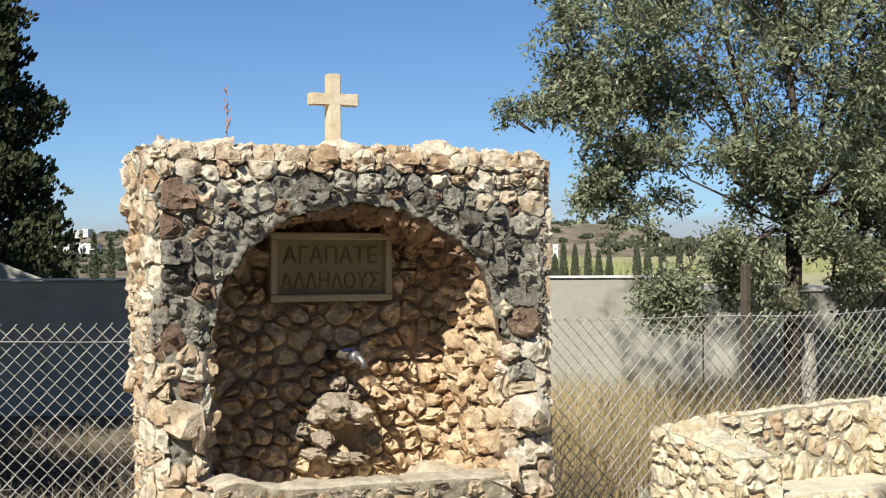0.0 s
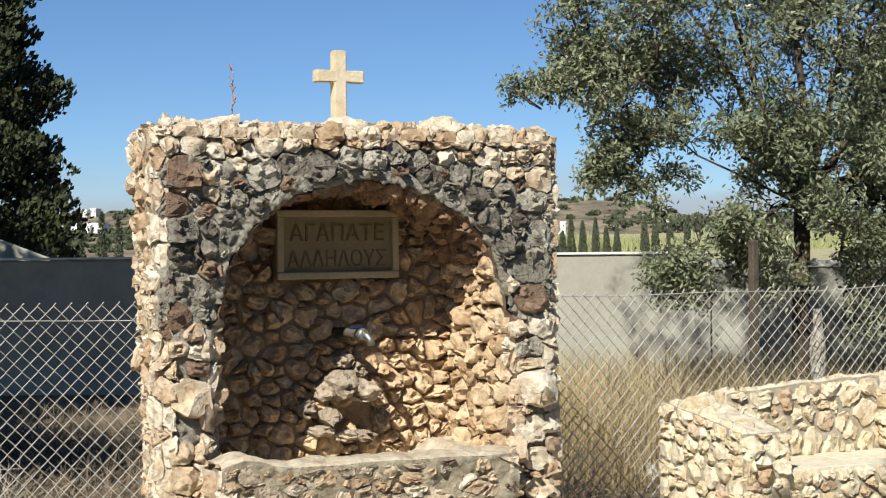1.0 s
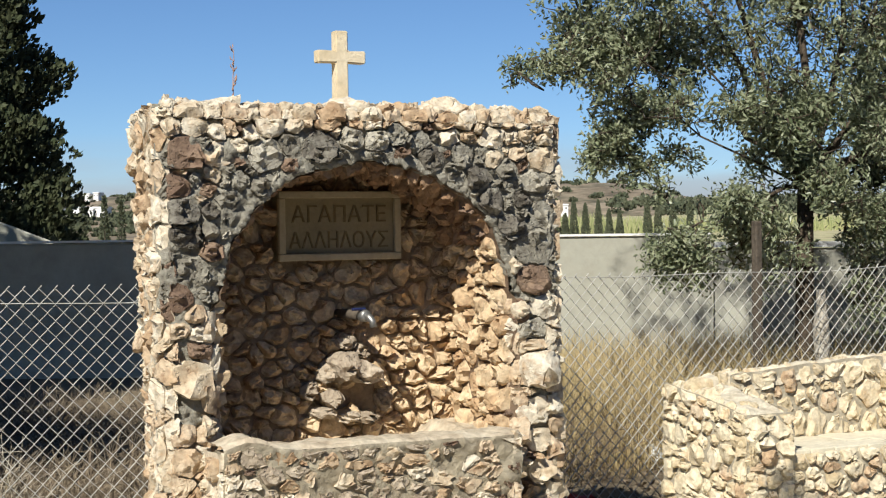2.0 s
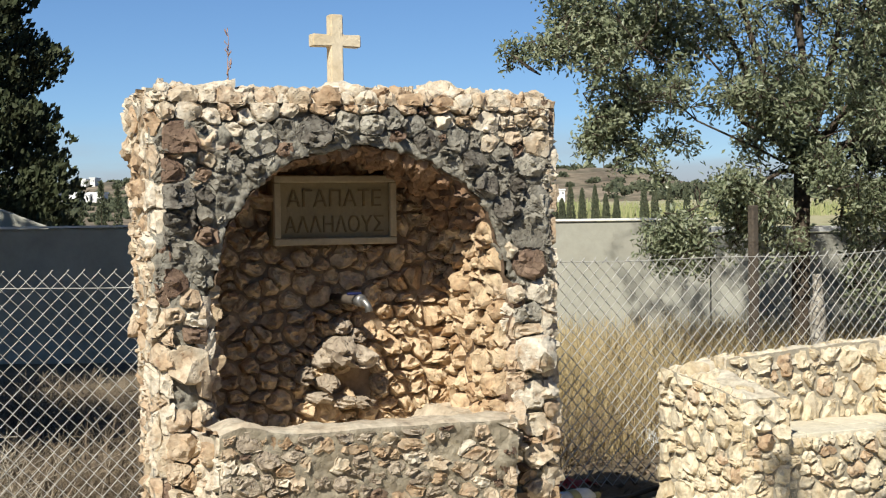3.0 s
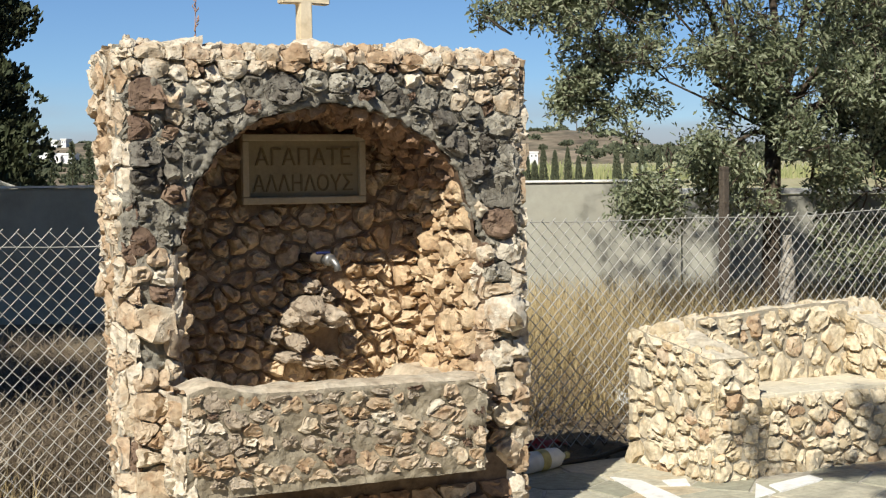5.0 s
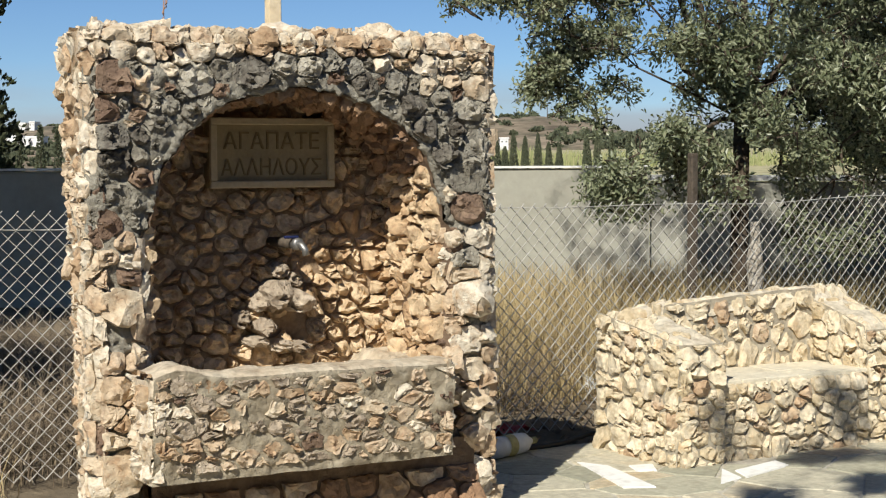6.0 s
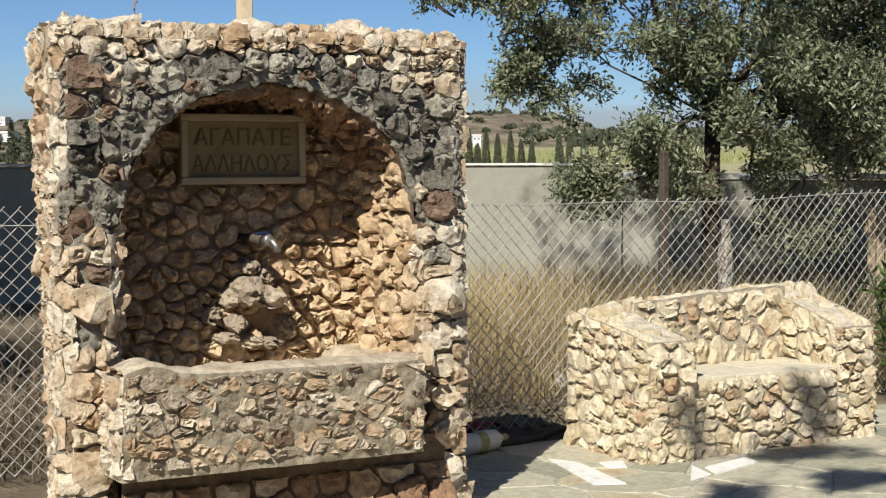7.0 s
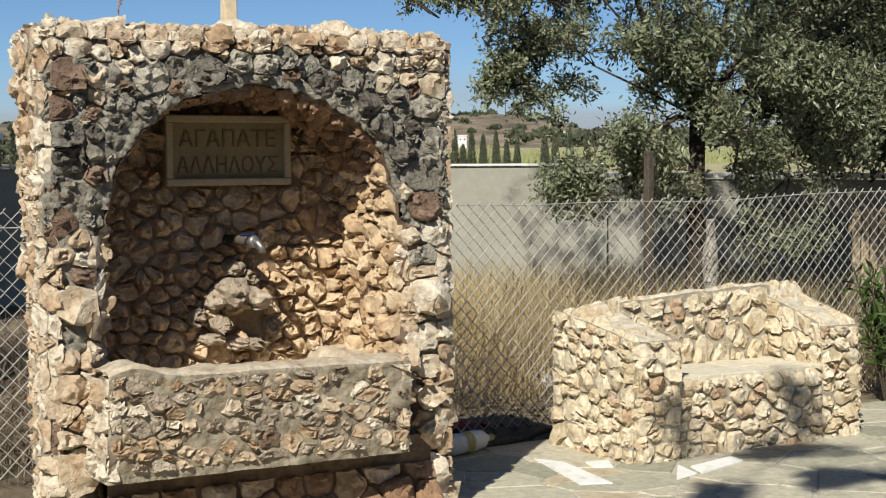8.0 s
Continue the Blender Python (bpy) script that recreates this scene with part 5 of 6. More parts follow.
bm = box(BX0 + 0.02, BX1 - 0.02, BY + 0.035, -0.10, BZ0 + 0.02, BZ1 - 0.02)
box(BX0 + 0.02, BX0 + 0.14, -0.099, ND, BZ0 + 0.02, BZ1 - 0.15, bm=bm)
box(BX1 - 0.14, BX1 - 0.02, -0.099, ND, BZ0 + 0.02, BZ1 - 0.15, bm=bm)
box(BX0 + 0.141, BX1 - 0.141, -0.099, ND, BZ0 + 0.02, BZ0 + 0.16, bm=bm)
part("trough_core", bm, M["basin_mortar"], basin)
bfront = part("trough_front", lumpy_sheet(BX0, BX1, 0.0, BH - 0.012, 0.010, lambda u, w, h: basin_skin(u, w, h + 0.006 * noise.noise(Vector((u * 50, w * 50, 2))) + 0.003 * noise.noise(Vector((u * 110, w * 110, 4)))), 0.017, 21.0), M["basin_mortar"], basin, "trough front of stones bedded in smeared cement", smooth=True)
part("trough_underside", lumpy_sheet(BX0, BX1, BY + 0.028, 0.02, 0.04, lambda u, v, h: Vector((u, v, BZ0 + h * 0.5)), 0.01, 22.0), M["basin_mortar"], basin, smooth=True)
part("trough_rim", lumpy_sheet(BX0, BX1, BH - 0.012, BH + 0.15, 0.016, basin_skin, 0.015, 21.0), M["sand_mortar"], basin, "worn sandy cement rim", smooth=True)
def trough_bed(u, v, h):
    right = max(0.0, min(1.0, 1.6 - 1.6 * (BX1 + 0.02 - u) / 0.16))
    left = max(0.0, 1 - (u - BX0) / 0.16)
    lift = max(right * (0.07 + 0.03 * max(0, v)), left * 0.10)
    return Vector((u, v, BZ1 - 0.13 + lift + h))


part("trough_bed", lumpy_sheet(BX0, BX1 + 0.10, -0.14, ND - 0.01, 0.02, trough_bed, 0.02, 24.0), M["sand_mortar"], basin, "sandy cement bed rising to the jamb", smooth=True)
for u, sgn in ((BX0, -1), (BX1, 1)):
    endf = part("trough_end", lumpy_sheet(BY + 0.035, 0.02, BZ0, BZ1 - 0.02, 0.03, lambda a, b, h, u=u, sgn=sgn: Vector((u + sgn * h, a, b)), 0.014, 26.0 + u), M["sand_mortar"], basin, smooth=True)
    lay_stones(rubble_cells(BY + 0.06, 0.0, BZ0, BZ1 - 0.03, 0.10, 27, 1.2), lambda a, b, h, u=u, sgn=sgn: Vector((u + sgn * h, a, b)), endf, pick_side, 28, gap=0.01)


def pick_basin(u, v, rng):
    r = rng.random()
    return (M["ochre"] if r < 0.38 else M["ledge"] if r < 0.72 else M["cream"] if r < 0.92 else M["rust"]), dict(high=rng.uniform(0.003, 0.015), gap=rng.uniform(0.003, 0.015), deep=0.05, rough=0.007, chips=1)


lay_stones([c for i, c in enumerate(rubble_cells(BX0, BX1, BZ0 + 0.03, BZ1 - 0.02, 0.08, 29, 1.5)) if i % 9], basin_front, bfront, pick_basin, 30, tilt=0.3, rough=0.01)


for bx, way in ((BX0, 1), (BX1, -1)):
    lay_stones(rubble_cells(-0.05, 0.05, BZ0 + 0.01, BZ1 - 0.01, 0.085, 34, 1.2), corner(lambda v, bx=bx: (bx, BY + 0.03 * (1 - (v - BZ0) / (BZ1 - BZ0)), v), (0, 1, 0), (-way, 0, 0), (way, 0, 0), (0, -1, 0), 0.03), bfront, lambda u, v, r: (M["cream"] if r.random() < 0.7 else M["ochre"], dict(high=r.uniform(0.012, 0.026))), 35, gap=0.004)


def plinth_front(u, v, h):
    return Vector((u, -0.02 - 0.10 * max(0, 1 - v / 0.24) - h, v))


# mortar and reddish stones here are coloured darker for the shade below the trough
plinth = part("plinth", lumpy_sheet(SL + 0.22, -0.12, -0.05, 0.36, 0.035, plinth_front, 0.012, 31.0), M["shaded_earth_mortar"], basin, "low rubble plinth under the trough", smooth=True)
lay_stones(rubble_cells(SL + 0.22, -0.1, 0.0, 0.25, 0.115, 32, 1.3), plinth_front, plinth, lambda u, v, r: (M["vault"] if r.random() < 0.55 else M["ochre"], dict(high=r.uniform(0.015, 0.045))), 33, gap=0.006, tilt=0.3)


# ---- bench ----
bench = holder("stone_bench", (2.1, 0.8, 0), "pale rubble-stone bench with arms and a curved back", "bench")
AX0, AX1, QX0, QX1 = 1.325, 1.60, 2.60, 2.88
FY, SY, KY, EY = 0.455, 0.485, 0.92, 1.15
SEAT = 0.375


def back_top(x):
    return float(np.interp(x, [1.2, 1.5, 2.0, 2.6, 2.85, 3.0], [0.69, 0.74, 0.775, 0.80, 0.79, 0.76])) + 0.012 * noise.noise(Vector((x * 7, 0, 0)))


def arm_top(y, x):
    t = (y - FY) / (EY - FY)
    return 0.60 + (back_top(x) - 0.60) * max(0, min(1, t)) ** 0.9


bm = box(AX0 + 0.015, AX1 - 0.012, FY + 0.015, EY - 0.015, -0.05, 0.57)
box(QX0 + 0.012, QX1 - 0.015, FY + 0.055, EY - 0.015, -0.05, 0.57, bm=bm)
box(AX1 - 0.010, QX0 + 0.010, SY + 0.015, KY - 0.002, -0.05, SEAT - 0.01, bm=bm)
box(AX1 - 0.010, QX0 + 0.010, KY + 0.012, EY - 0.015, -0.05, 0.66, bm=bm)
part("bench_core", bm, M["bench_mortar"], bench)


def rolled(edge):
    """How far a worn top has rounded off at its edge."""
    return 0.06 * max(0, 1 - edge / 0.05) ** 2


def cap_sheet(name, u0, u1, v0, v1, place, seed):
    """A cement top with stones showing through it, most of them along its edges."""
    cap = part(name, lumpy_sheet(u0, u1, v0, v1, 0.014, place, 0.018, seed * 1.7), M["cap"], bench, "smoothed pale cement top", smooth=True)
    rng = random.Random(seed)
    cells = rubble_cells(u0 + 0.005, u1 - 0.005, v0 + 0.005, v1 - 0.005, 0.09, seed, 1.0, keep=lambda u, v: min(u - u0, u1 - u, v - v0, v1 - v) < 0.05 or rng.random() < 0.35)
    lay_stones(cells, place, cap, lambda u, v, r: (M["bench"], dict(high=r.uniform(0.004, 0.016))), seed + 1, gap=0.010, tilt=0.2, rough=0.006, round_=0.4, chips=1)


def sheet_and_stones(name, u0, u1, v0, v1, place, size, seed, label="", stretch=1.2, keep=None, **kw):
    sh = part(name, lumpy_sheet(u0, u1, v0, v1, 0.03, place, 0.012, seed * 1.7, inside=keep), M["bench_mortar"], bench, label, smooth=True)
    lay_stones(rubble_cells(u0, u1, v0, v1, size, seed, stretch, keep=keep), place, sh,
               lambda u, v, r: (M["bench"] if r.random() < 0.93 else M["ochre"], dict(high=r.uniform(0.010, 0.030))), seed + 1, **{**dict(gap=0.007, tilt=0.35, rough=0.007, round_=0.4, chips=1), **kw})


def arm_side_left(u, v, h):
    t = v / 0.62
    return Vector((AX0 - h - 0.015 * (1 - t), u, v * arm_top(u, AX0) / 0.62))


def arm_front(x0):
    def f(u, v, h):
        return Vector((u, (FY if x0 < 2 else FY + 0.05) - h - 0.012 * (1 - v / 0.6), v))
    return f


sheet_and_stones("arm_side", FY, EY, -0.03, 0.62, arm_side_left, 0.092, 51, "outer side of the arm, cream stones")
sheet_and_stones("arm_front", AX0, AX1, -0.03, 0.60, arm_front(1.3), 0.09, 53)
sheet_and_stones("arm_front", QX0, QX1, -0.03, 0.60, arm_front(2.6), 0.09, 55)
sheet_and_stones("seat_front", AX1, QX0, -0.03, SEAT + 0.012, lambda u, v, h: Vector((u, SY - h + 0.02 * max(0.0, (v - SEAT + 0.03) / 0.04), v)), 0.088, 57, "seat front, small pale stones")
sheet_and_stones("backrest_front", AX1 - 0.02, QX0 + 0.02, SEAT, 0.70, lambda u, v, h: Vector((u, KY - h, SEAT + (v - SEAT) * (back_top(u) - SEAT) / (0.70 - SEAT))), 0.10, 59, gap=0.012)
sheet_and_stones("arm_inner_side", SY, KY, SEAT - 0.02, 0.62, lambda u, v, h: Vector((AX1 + h, u, v * min(1, arm_top(u, AX1) / 0.62))), 0.1, 61)
sheet_and_stones("arm_inner_side", FY + 0.06, KY, SEAT - 0.02, 0.62, lambda u, v, h: Vector((QX0 - h, u, v * min(1.3, arm_top(u, QX0) / 0.62))), 0.1, 63)
sheet_and_stones("arm_side", FY + 0.05, EY, -0.03, 0.62, lambda u, v, h: Vector((QX1 + h, u, v * arm_top(u, QX1) / 0.62)), 0.12, 65)
cap_sheet("arm_top", AX0 - 0.01, AX1 + 0.01, FY - 0.01, KY, lambda u, v, h: Vector((u, v, arm_top(v, u) + h - rolled(min(u - AX0, AX1 - u, v - FY)))), 67)
cap_sheet("arm_top", QX0 - 0.01, QX1 + 0.01, FY + 0.05, KY, lambda u, v, h: Vector((u, v, arm_top(v, u) + h - rolled(min(u - QX0, QX1 - u, v - FY - 0.05)))), 69)
cap_sheet("backrest_top", AX0, QX1, KY - 0.01, EY, lambda u, v, h: Vector((u, v, back_top(u) + h - rolled(min(v - KY, EY - v, u - AX0, QX1 - u)) - 0.03 * ((v - KY) / (EY - KY)) ** 2)), 71)
sheet_and_stones("backrest_rear", AX0, QX1, -0.03, 0.68, lambda u, v, h: Vector((u, EY + h, v * (back_top(u) - 0.05) / 0.68)), 0.14, 73)
srng = random.Random(4)
x = AX1 - 0.015
while x < QX0:
    w = min(srng.uniform(0.15, 0.24), QX0 + 0.015 - x)
    if w > 0.04:
        for y0, y1 in ((SY + 0.012, SY + 0.2 + srng.uniform(-0.03, 0.03)), (None, KY - 0.005)):
            y0 = y0 if y0 is not None else last + 0.006
            last = y1
            part("seat_slab", box(x + 0.003, x + w - 0.003, y0, y1, SEAT - 0.012, SEAT + 0.022 + srng.uniform(-0.003, 0.003), 0.005), M["seat"], bench)
    x += w

def bench_edge(parent_name, base, da, na, db, nb, v0, v1, seed):
    holder_part = part(parent_name, lumpy_sheet(-0.02, 0.02, v0, v1, 0.02, corner(base, da, na, db, nb, 0.03), 0.004, seed), M["bench_mortar"], bench, smooth=True)
    lay_stones(rubble_cells(-0.06, 0.06, v0, v1, 0.085, seed, 1.2), corner(base, da, na, db, nb, 0.035), holder_part, lambda u, v, r: (M["bench"], dict(high=r.uniform(0.016, 0.034))), seed + 1, gap=0.004, rough=0.008)


bench_edge("arm_corner", lambda v: (AX0 - 0.008, FY - 0.006, v), (0, 1, 0), (-1, 0, 0), (1, 0, 0), (0, -1, 0), -0.02, 0.585, 151)
bench_edge("arm_corner", lambda v: (AX1, FY - 0.004, v), (-1, 0, 0), (0, -1, 0), (0, 1, 0), (1, 0, 0), -0.02, 0.585, 153)
bench_edge("arm_corner", lambda v: (QX0, FY + 0.046, v), (1, 0, 0), (0, -1, 0), (0, 1, 0), (-1, 0, 0), -0.02, 0.585, 155)
bench_edge("arm_corner", lambda v: (QX1, FY + 0.046, v), (-1, 0, 0), (0, -1, 0), (0, 1, 0), (1, 0, 0), -0.02, 0.585, 157)

# ---- wire fence ----
fence = holder("wire_fence", (1.0, 1.6, 0), "galvanised chain-link fence on posts behind the shrine", "fence")
FX0, FX1, FYY, PITCH = -5.2, 8.4, 1.62, 0.074


def fence_top(x):
    return 1.215 + 0.012 * (x + 2) + 0.012 * math.sin(x * 1.7)


wv, wf = [], []
half = PITCH / 2
cols = int((FX1 - FX0) / half)
frng = random.Random(12)
for i in range(cols):
    x = FX0 + i * half
    zt = fence_top(x)
    pts = []
    k = 0
    z = zt + (0.058 if x < -1.2 else -0.006)
    while z > 0.0:
        dx = (half / 2 + 0.002) * (1 if (k + i) % 2 else -1)
        sway = 0.006 * noise.noise(Vector((x * 1.3, z * 2.0, 0)))
        belly = 0.025 * noise.noise(Vector((x * 0.8, z * 1.2, 7)))
        pts.append((x + dx + sway, FYY + belly + (0.003 if (k + i) % 2 else -0.003), z))
        z -= half * 1.02
        k += 1
    pts.insert(0, (pts[0][0] + 0.012, pts[0][1], pts[0][2] + 0.014))
    tube(pts, 0.0033, 4, cap=False, verts=wv, faces=wf)
part("wire_mesh", (wv, wf), M["wire"], fence, "diamond wire mesh", kind="stuff")
part("top_wire", tube([(FX0 + i * 0.2, FYY - 0.006, fence_top(FX0 + i * 0.2) - 0.012 + 0.006 * math.sin(i * 0.9)) for i in range(int((FX1 - FX0) / 0.2))], 0.0026, 5), M["wire"], fence, "straining wire")
for x, zt, lean in ((2.85, 1.13, 0.0), (-4.6, 1.2, 0.0), (6.4, 1.25, 0.0)):
    pr = random.Random(int(x * 10) + 50)
    bm = tube([(x + pr.uniform(-0.008, 0.008), FYY + 0.075, -0.2 + (zt + 0.2) * i / 12) for i in range(13)], [0.046 + pr.uniform(-0.007, 0.007) - 0.014 * (i > 10) for i in range(13)], 9)
    part("post", bm, M["post"], fence, "weathered pale fence post")

# ---- paving ----
paving = part("pavement", (
    [(-5, -1.7, -0.02), (7, -1.7, -0.02), (7, 1.27, -0.02), (1.2, 1.27, -0.02), (0.25, 1.1, -0.02), (0.1, 0.3, -0.02), (-5, 0.2, -0.02)], [(0, 1, 2, 3, 4, 5, 6)]), M["joint"], None)
for v in paving.data.vertices:
    v.co.z = -0.006
tagged(paving, "crazy paving of grey-green stone slabs before the bench", "pavement", kind="structure")
WHITE = [[(0.97, 0.825), (1.05, 0.67), (0.94, 0.125), (0.80, 0.19)], [(1.133, 0.616), (1.265, 0.585), (1.195, 0.458), (1.083, 0.478)], [(1.476, 0.314), (1.425, 0.10), (1.236, 0.028)], [(1.50, 0.25), (1.844, 0.343), (1.828, 0.228), (1.444, 0.085)]]


def inside_poly(u, v, poly):
    hit = False
    for i in range(len(poly)):
        (x1, y1), (x2, y2) = poly[i], poly[(i + 1) % len(poly)]
        if (y1 > v) != (y2 > v) and u < (x2 - x1) * (v - y1) / (y2 - y1) + x1:
            hit = not hit
    return hit


def slab_geo(poly, rng, lift=0.0, shrink=0.011):
    cu, cv = sum(p[0] for p in poly) / len(poly), sum(p[1] for p in poly) / len(poly)
    n = len(poly)
    v, f = [], []
    t1, t2 = rng.uniform(-0.004, 0.004), rng.uniform(-0.004, 0.004)
    for s, z in ((0.0, -0.03), (0.0, -0.006), (0.007, 0.0)):
        for (u, w) in poly:
            r = math.hypot(u - cu, w - cv)
            k = max(0.2, 1 - (shrink + s) / max(r, 0.02))
            v.append((cu + (u - cu) * k, cv + (w - cv) * k, z + lift + (u - cu) * t1 + (w - cv) * t2))
    for r in range(2):
        for i in range(n):
            j = (i + 1) % n
            f.append((r * n + i, r * n + j, r * n + n + j, r * n + n + i))
    f.append(tuple(2 * n + i for i in range(n)))
    return v, f


prng = random.Random(91)
for c in rubble_cells(0.05, 5.2, -1.6, 1.26, 0.34, 92, 1.0):
    cu, cv = sum(p[0] for p in c) / len(c), sum(p[1] for p in c) / len(c)
    if AX0 - 0.05 < cu < QX1 + 0.02 and cv > FY + 0.1:
        continue
    if cu < 0.3 and cv > 0.2:
        continue
    part("slab", slab_geo(c, prng), M["slab"], paving)
for w in WHITE:
    part("slab", slab_geo(w, prng, 0.006, 0.003), M["white_slab"], paving, "white marble offcut")
rest_v, rest_f = [], []
for c in rubble_cells(-4.9, 0.03, -1.6, 0.15, 0.36, 93, 1.0):
    v, f = slab_geo(c, prng)
    k = len(rest_v)
    rest_v += v
    rest_f += [tuple(i + k for i in q) for q in f]
part("far_slabs", (rest_v, rest_f), M["slab"], paving, kind="stuff")
road = part("road", ([(-60, -9.5, -0.012), (60, -9.5, -0.012), (60, -1.72, -0.012), (-60, -1.72, -0.012)], [(0, 1, 2, 3)]), M["asphalt"], None)
tagged(road, "worn grey asphalt lane before the paving", "road", kind="structure")

# ---- dry growth ----
def blades(name, count, area, tall, width, mat, seed, label, lean=0.35, density=None):
    rng = random.Random(seed)
    v, f = [], []
    made = 0
    while made < count:
        x, y = rng.uniform(area[0], area[1]), rng.uniform(area[2], area[3])
        if density and rng.random() > density(x, y):
            continue
        made += 1
        h = rng.uniform(*tall)
        a = rng.uniform(0, 6.28)
        dx, dy = math.cos(a) * lean * h * rng.random(), math.sin(a) * lean * h * rng.random()
        wx, wy = -math.sin(a) * width, math.cos(a) * width
        k = len(v)
        for t, w in ((0, 1), (0.5, 0.7), (0.85, 0.45), (1.0, 0.1)):
            q = t * t
            v += [(x + dx * q + wx * w, y + dy * q + wy * w, -0.03 + h * t), (x + dx * q - wx * w, y + dy * q - wy * w, -0.03 + h * t)]
        f += [(k + 2 * i, k + 2 * i + 1, k + 2 * i + 3, k + 2 * i + 2) for i in range(3)]
    return tagged(part(name, (v, f), mat, None), label, "grass", kind="stuff")


def brush(name, bushes, mat, seed, label, twigs=40):
    """Tangles of thin bare twigs round given centres (x, y, height)."""
    rng = random.Random(seed)
    v, f = [], []
    for bx, by, bh in bushes:
        for _ in range(twigs):
            p = Vector((bx + rng.gauss(0, 0.12), by + rng.gauss(0, 0.12), -0.03))
            d = Vector((rng.gauss(0, 0.5), rng.gauss(0, 0.5), 1)).normalized()
            pts = [p]
            n = rng.randint(3, 6)
            for _i in range(n):
                d = (d + Vector((rng.gauss(0, 0.35), rng.gauss(0, 0.35), rng.gauss(0, 0.2)))).normalized()
                pts.append(pts[-1] + d * bh / n)
            tube(pts, [0.0045 * (1 - 0.8 * i / n) for i in range(n + 1)], 3, cap=False, verts=v, faces=f)
            for _j in range(3):
                i = rng.randint(1, n - 1)
                e = pts[i] + Vector((rng.gauss(0, 0.1), rng.gauss(0, 0.1), rng.uniform(0, 0.15)))
                tube([pts[i], e], [0.0025, 0.001], 3, cap=False, verts=v, faces=f)
    return tagged(part(name, (v, f), mat, None), label, "bushes", kind="stuff")


blades("dry_grass", 17000, (0.3, 5.0, 1.72, 5.2), (0.12, 0.74), 0.0024, M["straw"], 61, "tall dry yellow grass behind the fence", lean=1.15, density=lambda x, y: 0.0 if y < 2.45 and x < 2.3 else 0.3 + 0.7 * max(0, noise.noise(Vector((x, y, 2))) + 0.4))
blades("dry_grass", 5000, (3.2, 9.0, 5.2, 9.5), (0.25, 0.55), 0.005, M["straw"], 62, "dry yellow grass before the boundary wall")
blades("low_grass", 5000, (-3.6, -0.3, 1.7, 4.5), (0.06, 0.22), 0.003, M["twig"], 63, "low dry grass beside the shrine", lean=0.9)
brng = random.Random(64)
brush("dead_brush", [(brng.uniform(-3.9, 0.4), brng.uniform(1.9, 6.6), brng.uniform(0.2, 0.5)) for _ in range(170)], M["twig"], 65, "tangled dead brown brush behind the fence")
brush("dead_brush", [(brng.uniform(1.2, 4.5), brng.uniform(2.3, 3.2), brng.uniform(0.2, 0.55)) for _ in range(22)], M["twig"], 66, "dead dark brush in the dry grass", 26)
brush("dead_brush", [(brng.uniform(-3.7, -1.75), brng.uniform(1.72, 3.2), brng.uniform(0.35, 0.7)) for _ in range(30)], M["pale_twig"], 67, "bleached dead stalks tangled under the fence", 13)
blades("dry_grass", 1500, (-3.6, -1.7, 1.2, 2.6), (0.06, 0.3), 0.0022, M["straw"], 68, "thin dry grass beside the shrine", lean=1.1)
shrub = holder("green_shrub", (3.95, 1.25, 0), "green narrow-leaved shrub beside the bench", "shrub")
rows = []
nrng = np.random.RandomState(9)
for i in range(26):
    a, r = nrng.uniform(0, 6.28), nrng.uniform(0.05, 0.32)
    e = Vector((3.95 + math.cos(a) * r, 1.25 + math.sin(a) * r, nrng.uniform(0.45, 0.85)))
    b = Vector((3.95 + math.cos(a) * 0.05, 1.25 + math.sin(a) * 0.05, -0.03))
    part("stem", tube([b, b.lerp(e, 0.5) + Vector((0, 0, 0.05)), e], [0.008, 0.006, 0.003], 5), M["bark"], shrub)
    for k in range(28):
        q = b.lerp(e, 0.3 + 0.7 * nrng.rand())
        rows.append((q.x, q.y, q.z, *(nrng.normal(0, 0.8, 3))))
part("leaves", tufts(rows, 0.11, M["oleander"], 10, up=0.8, slim=0.09), M["oleander"], shrub, kind="stuff")

# ---- litter behind the shrine ----
bottle = holder("plastic_jug", (0.9, 1.2, 0), "milky plastic water jug lying on its side", "jug")
d = Vector((0.39, 0.13, 0)).normalized()
o = Vector((0.60, 1.08, 0.057))
part("jug_body", tube([o + d * t for t in (0, 0.012, 0.03, 0.1, 0.12, 0.2, 0.22, 0.29, 0.33, 0.35)], [0.03, 0.05, 0.055, 0.055, 0.052, 0.055, 0.055, 0.05, 0.025, 0.016], 18), M["plastic"], bottle, smooth=True)
part("cap", tube([o + d * t for t in (0.352, 0.385)], [0.018, 0.018], 14), M["yellow"], bottle, "yellow screw cap")
part("label", tube([o + d * t for t in (0.13, 0.19)], [0.0562, 0.0567], 18, cap=False), M["yellow"], bottle, "faded yellow paper label", smooth=True)
hose = holder("black_hose", (1.3, 1.35, 0), "black rubber hose lying on the ground", "hose")
part("hose_line", tube([(0.7 + 0.09 * i, 1.12 + 0.032 * i + 0.03 * math.sin(i * 0.9), 0.012) for i in range(12)], 0.013, 8), M["black"], hose, smooth=True)
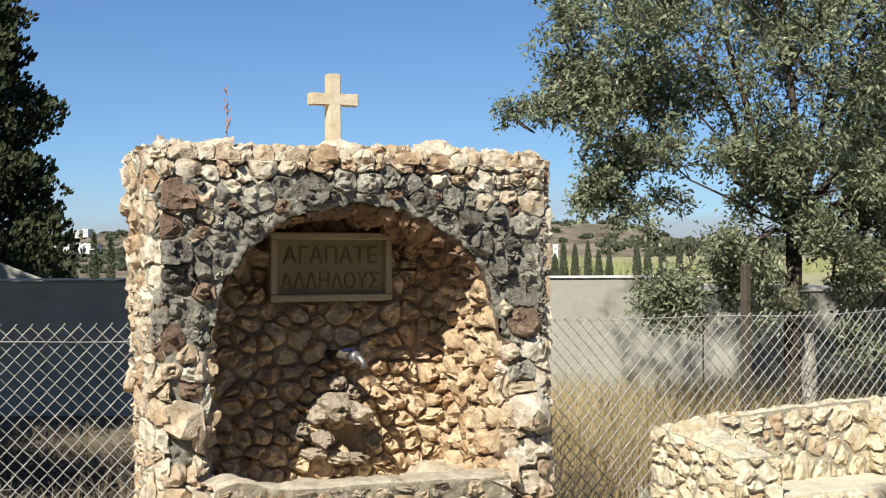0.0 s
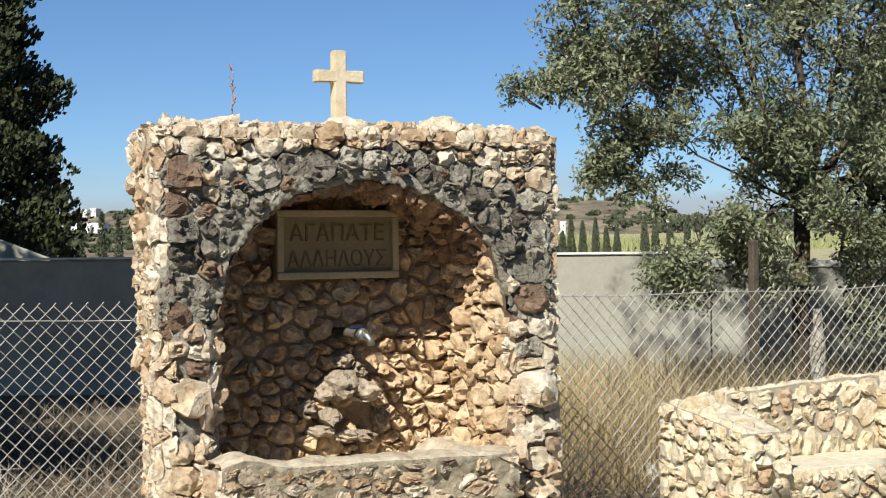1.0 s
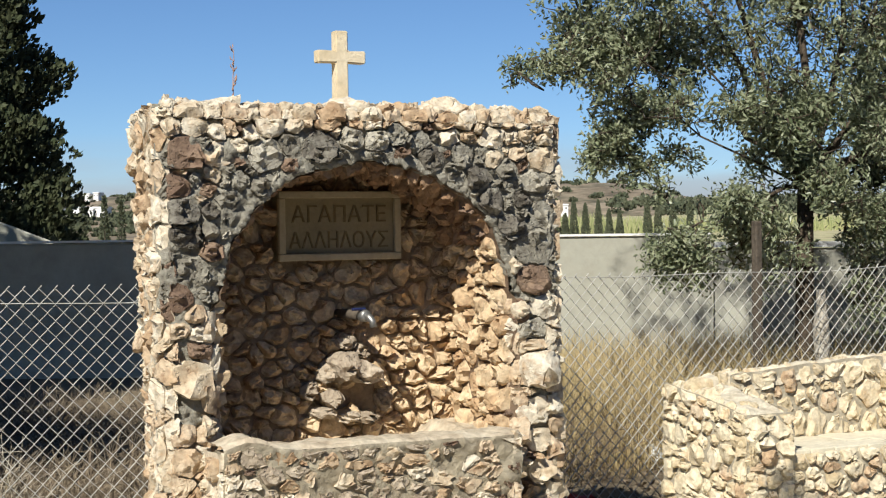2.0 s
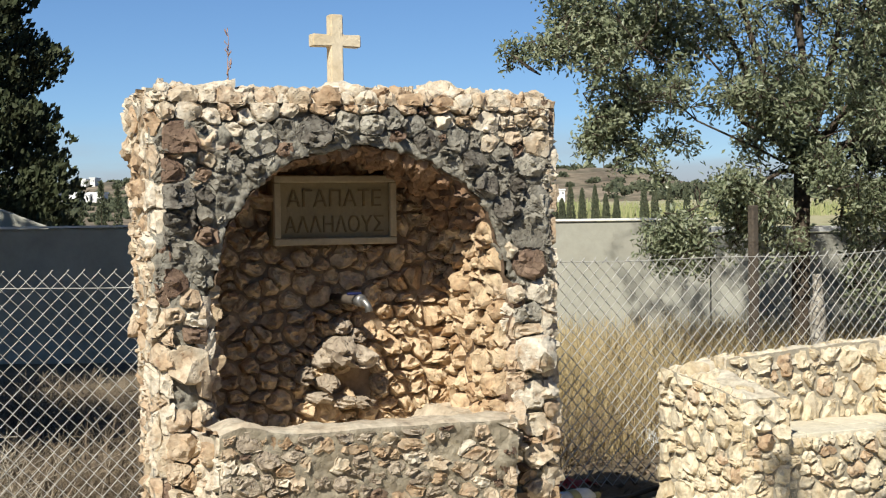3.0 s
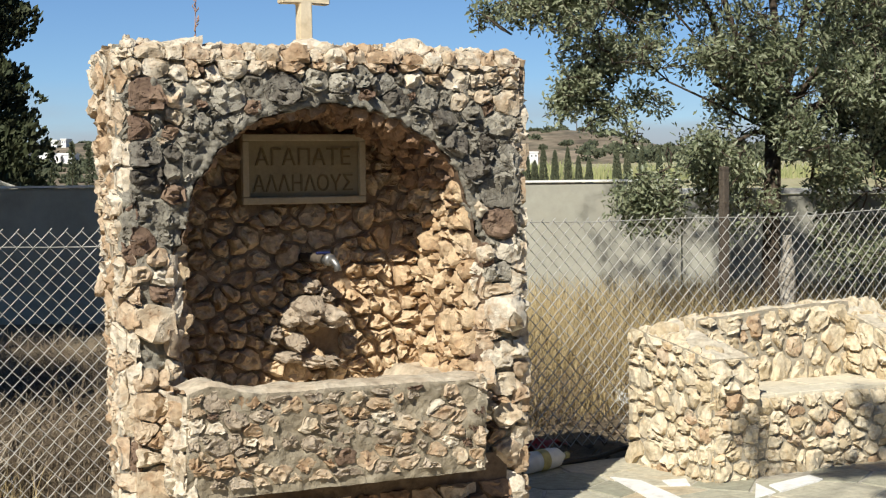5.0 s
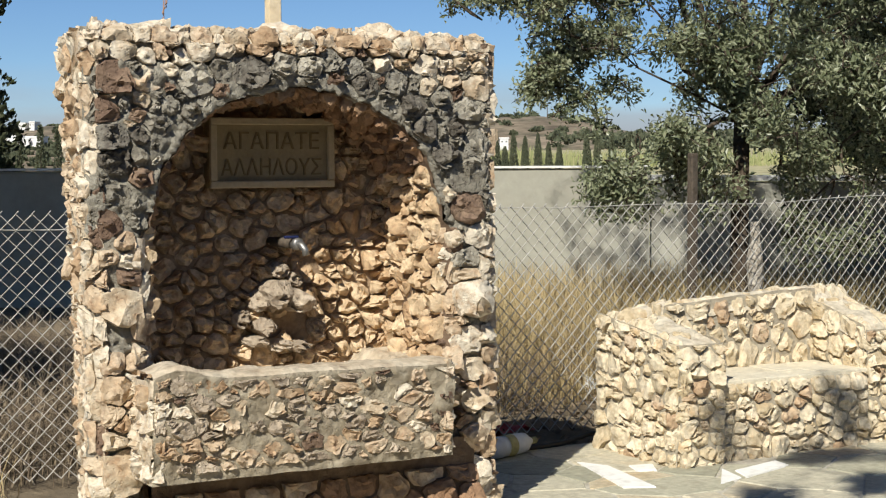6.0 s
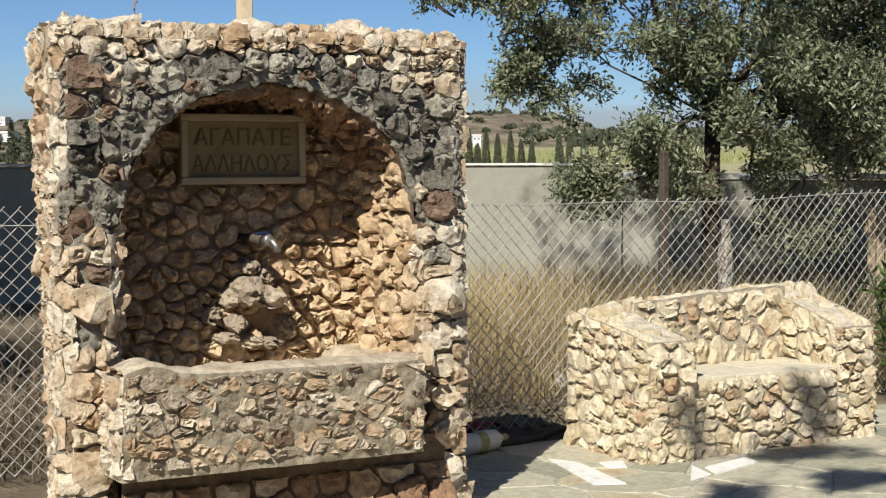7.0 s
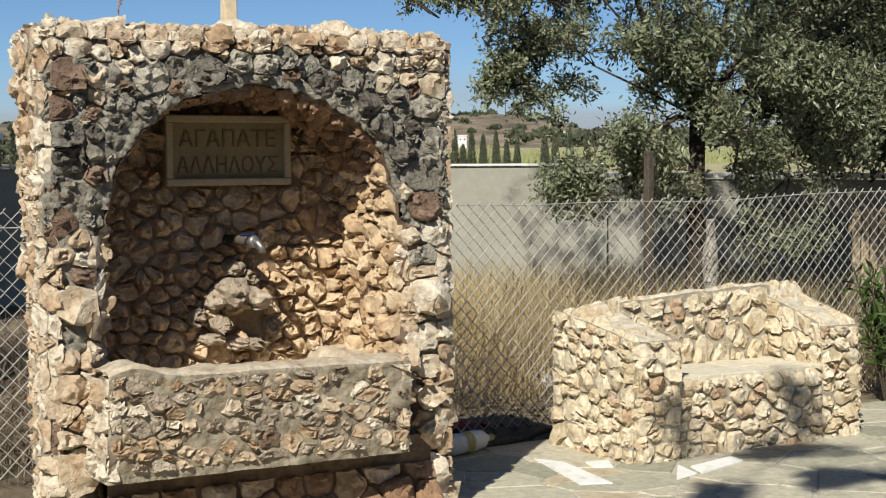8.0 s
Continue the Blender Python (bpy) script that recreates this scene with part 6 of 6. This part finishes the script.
rag = holder("red_rag", (1.1, 1.7, 0), "dusty red cloth lying in the shade", "cloth")
part("cloth", lumpy_sheet(0.95, 1.25, 1.62, 1.82, 0.02, lambda u, v, h: Vector((u, v, 0.02 + h)), 0.05, 81.0), M["red"], rag, smooth=True)
scrap = holder("crumpled_wrapper", (2.45, 2.84, 0), "crumpled pale blue wrapper in the dry grass", "litter")
part("wrapper", lumpy_sheet(2.38, 2.52, 2.76, 2.9, 0.02, lambda u, v, h: Vector((u, v, 0.06 + h)), 0.09, 82.0), M["plastic"], scrap, smooth=True)
lv = []
for i in range(700):
    lv.append((brng.uniform(0.5, 3.2), brng.uniform(1.25, 2.6), 0.0, brng.gauss(0, 1), brng.gauss(0, 1), 0.1))
tagged(part("fallen_leaves", tufts(lv, 0.05, M["twig"], 83, up=0.0, slim=0.25), M["twig"], None), "dry fallen leaves on the earth", "leaves", kind="stuff")

# ---- posts beyond the fence ----
stake = holder("wooden_stake", (3.48, 3.1, 0), "weathered brown wooden stake behind the fence", "post")
bm = box(3.455, 3.51, 3.07, 3.13, -0.1, 1.55, 0.008)
for v in bm.verts:
    v.co.x += 0.008 * noise.noise(v.co * 5)
part("shaft", bm, M["wood"], stake)
gate = holder("slatted_gate", (7.1, 4.2, 0), "tan wooden slatted gate panel beyond the fence", "gate")
for i in range(11):
    x = 6.56 + i * 0.105
    part("slat", box(x, x + 0.075, 4.19, 4.215, 0.02, 1.06 + 0.01 * math.sin(i * 2.0), 0.004), M["tan_wood"], gate)
for z in (0.3, 0.85):
    part("rail", box(6.55, 7.7, 4.217, 4.25, z, z + 0.07, 0.004), M["tan_wood"], gate)

paper_rng = random.Random(5)
for px, py in ((-1.86, 1.86), (-2.02, 1.98), (-1.7, 2.2)):
    paper = holder("crumpled_paper", (px, py, 0), "crumpled white paper scrap under the fence", "litter", "paper scraps")
    r = paper_rng.uniform(0.03, 0.05)
    part("sheet", lumpy_sheet(px - r, px + r, py - r, py + r, 0.012, lambda u, v, h: Vector((u, v, 0.02 + h)), 0.06, px * 9), M["plastic"], paper)
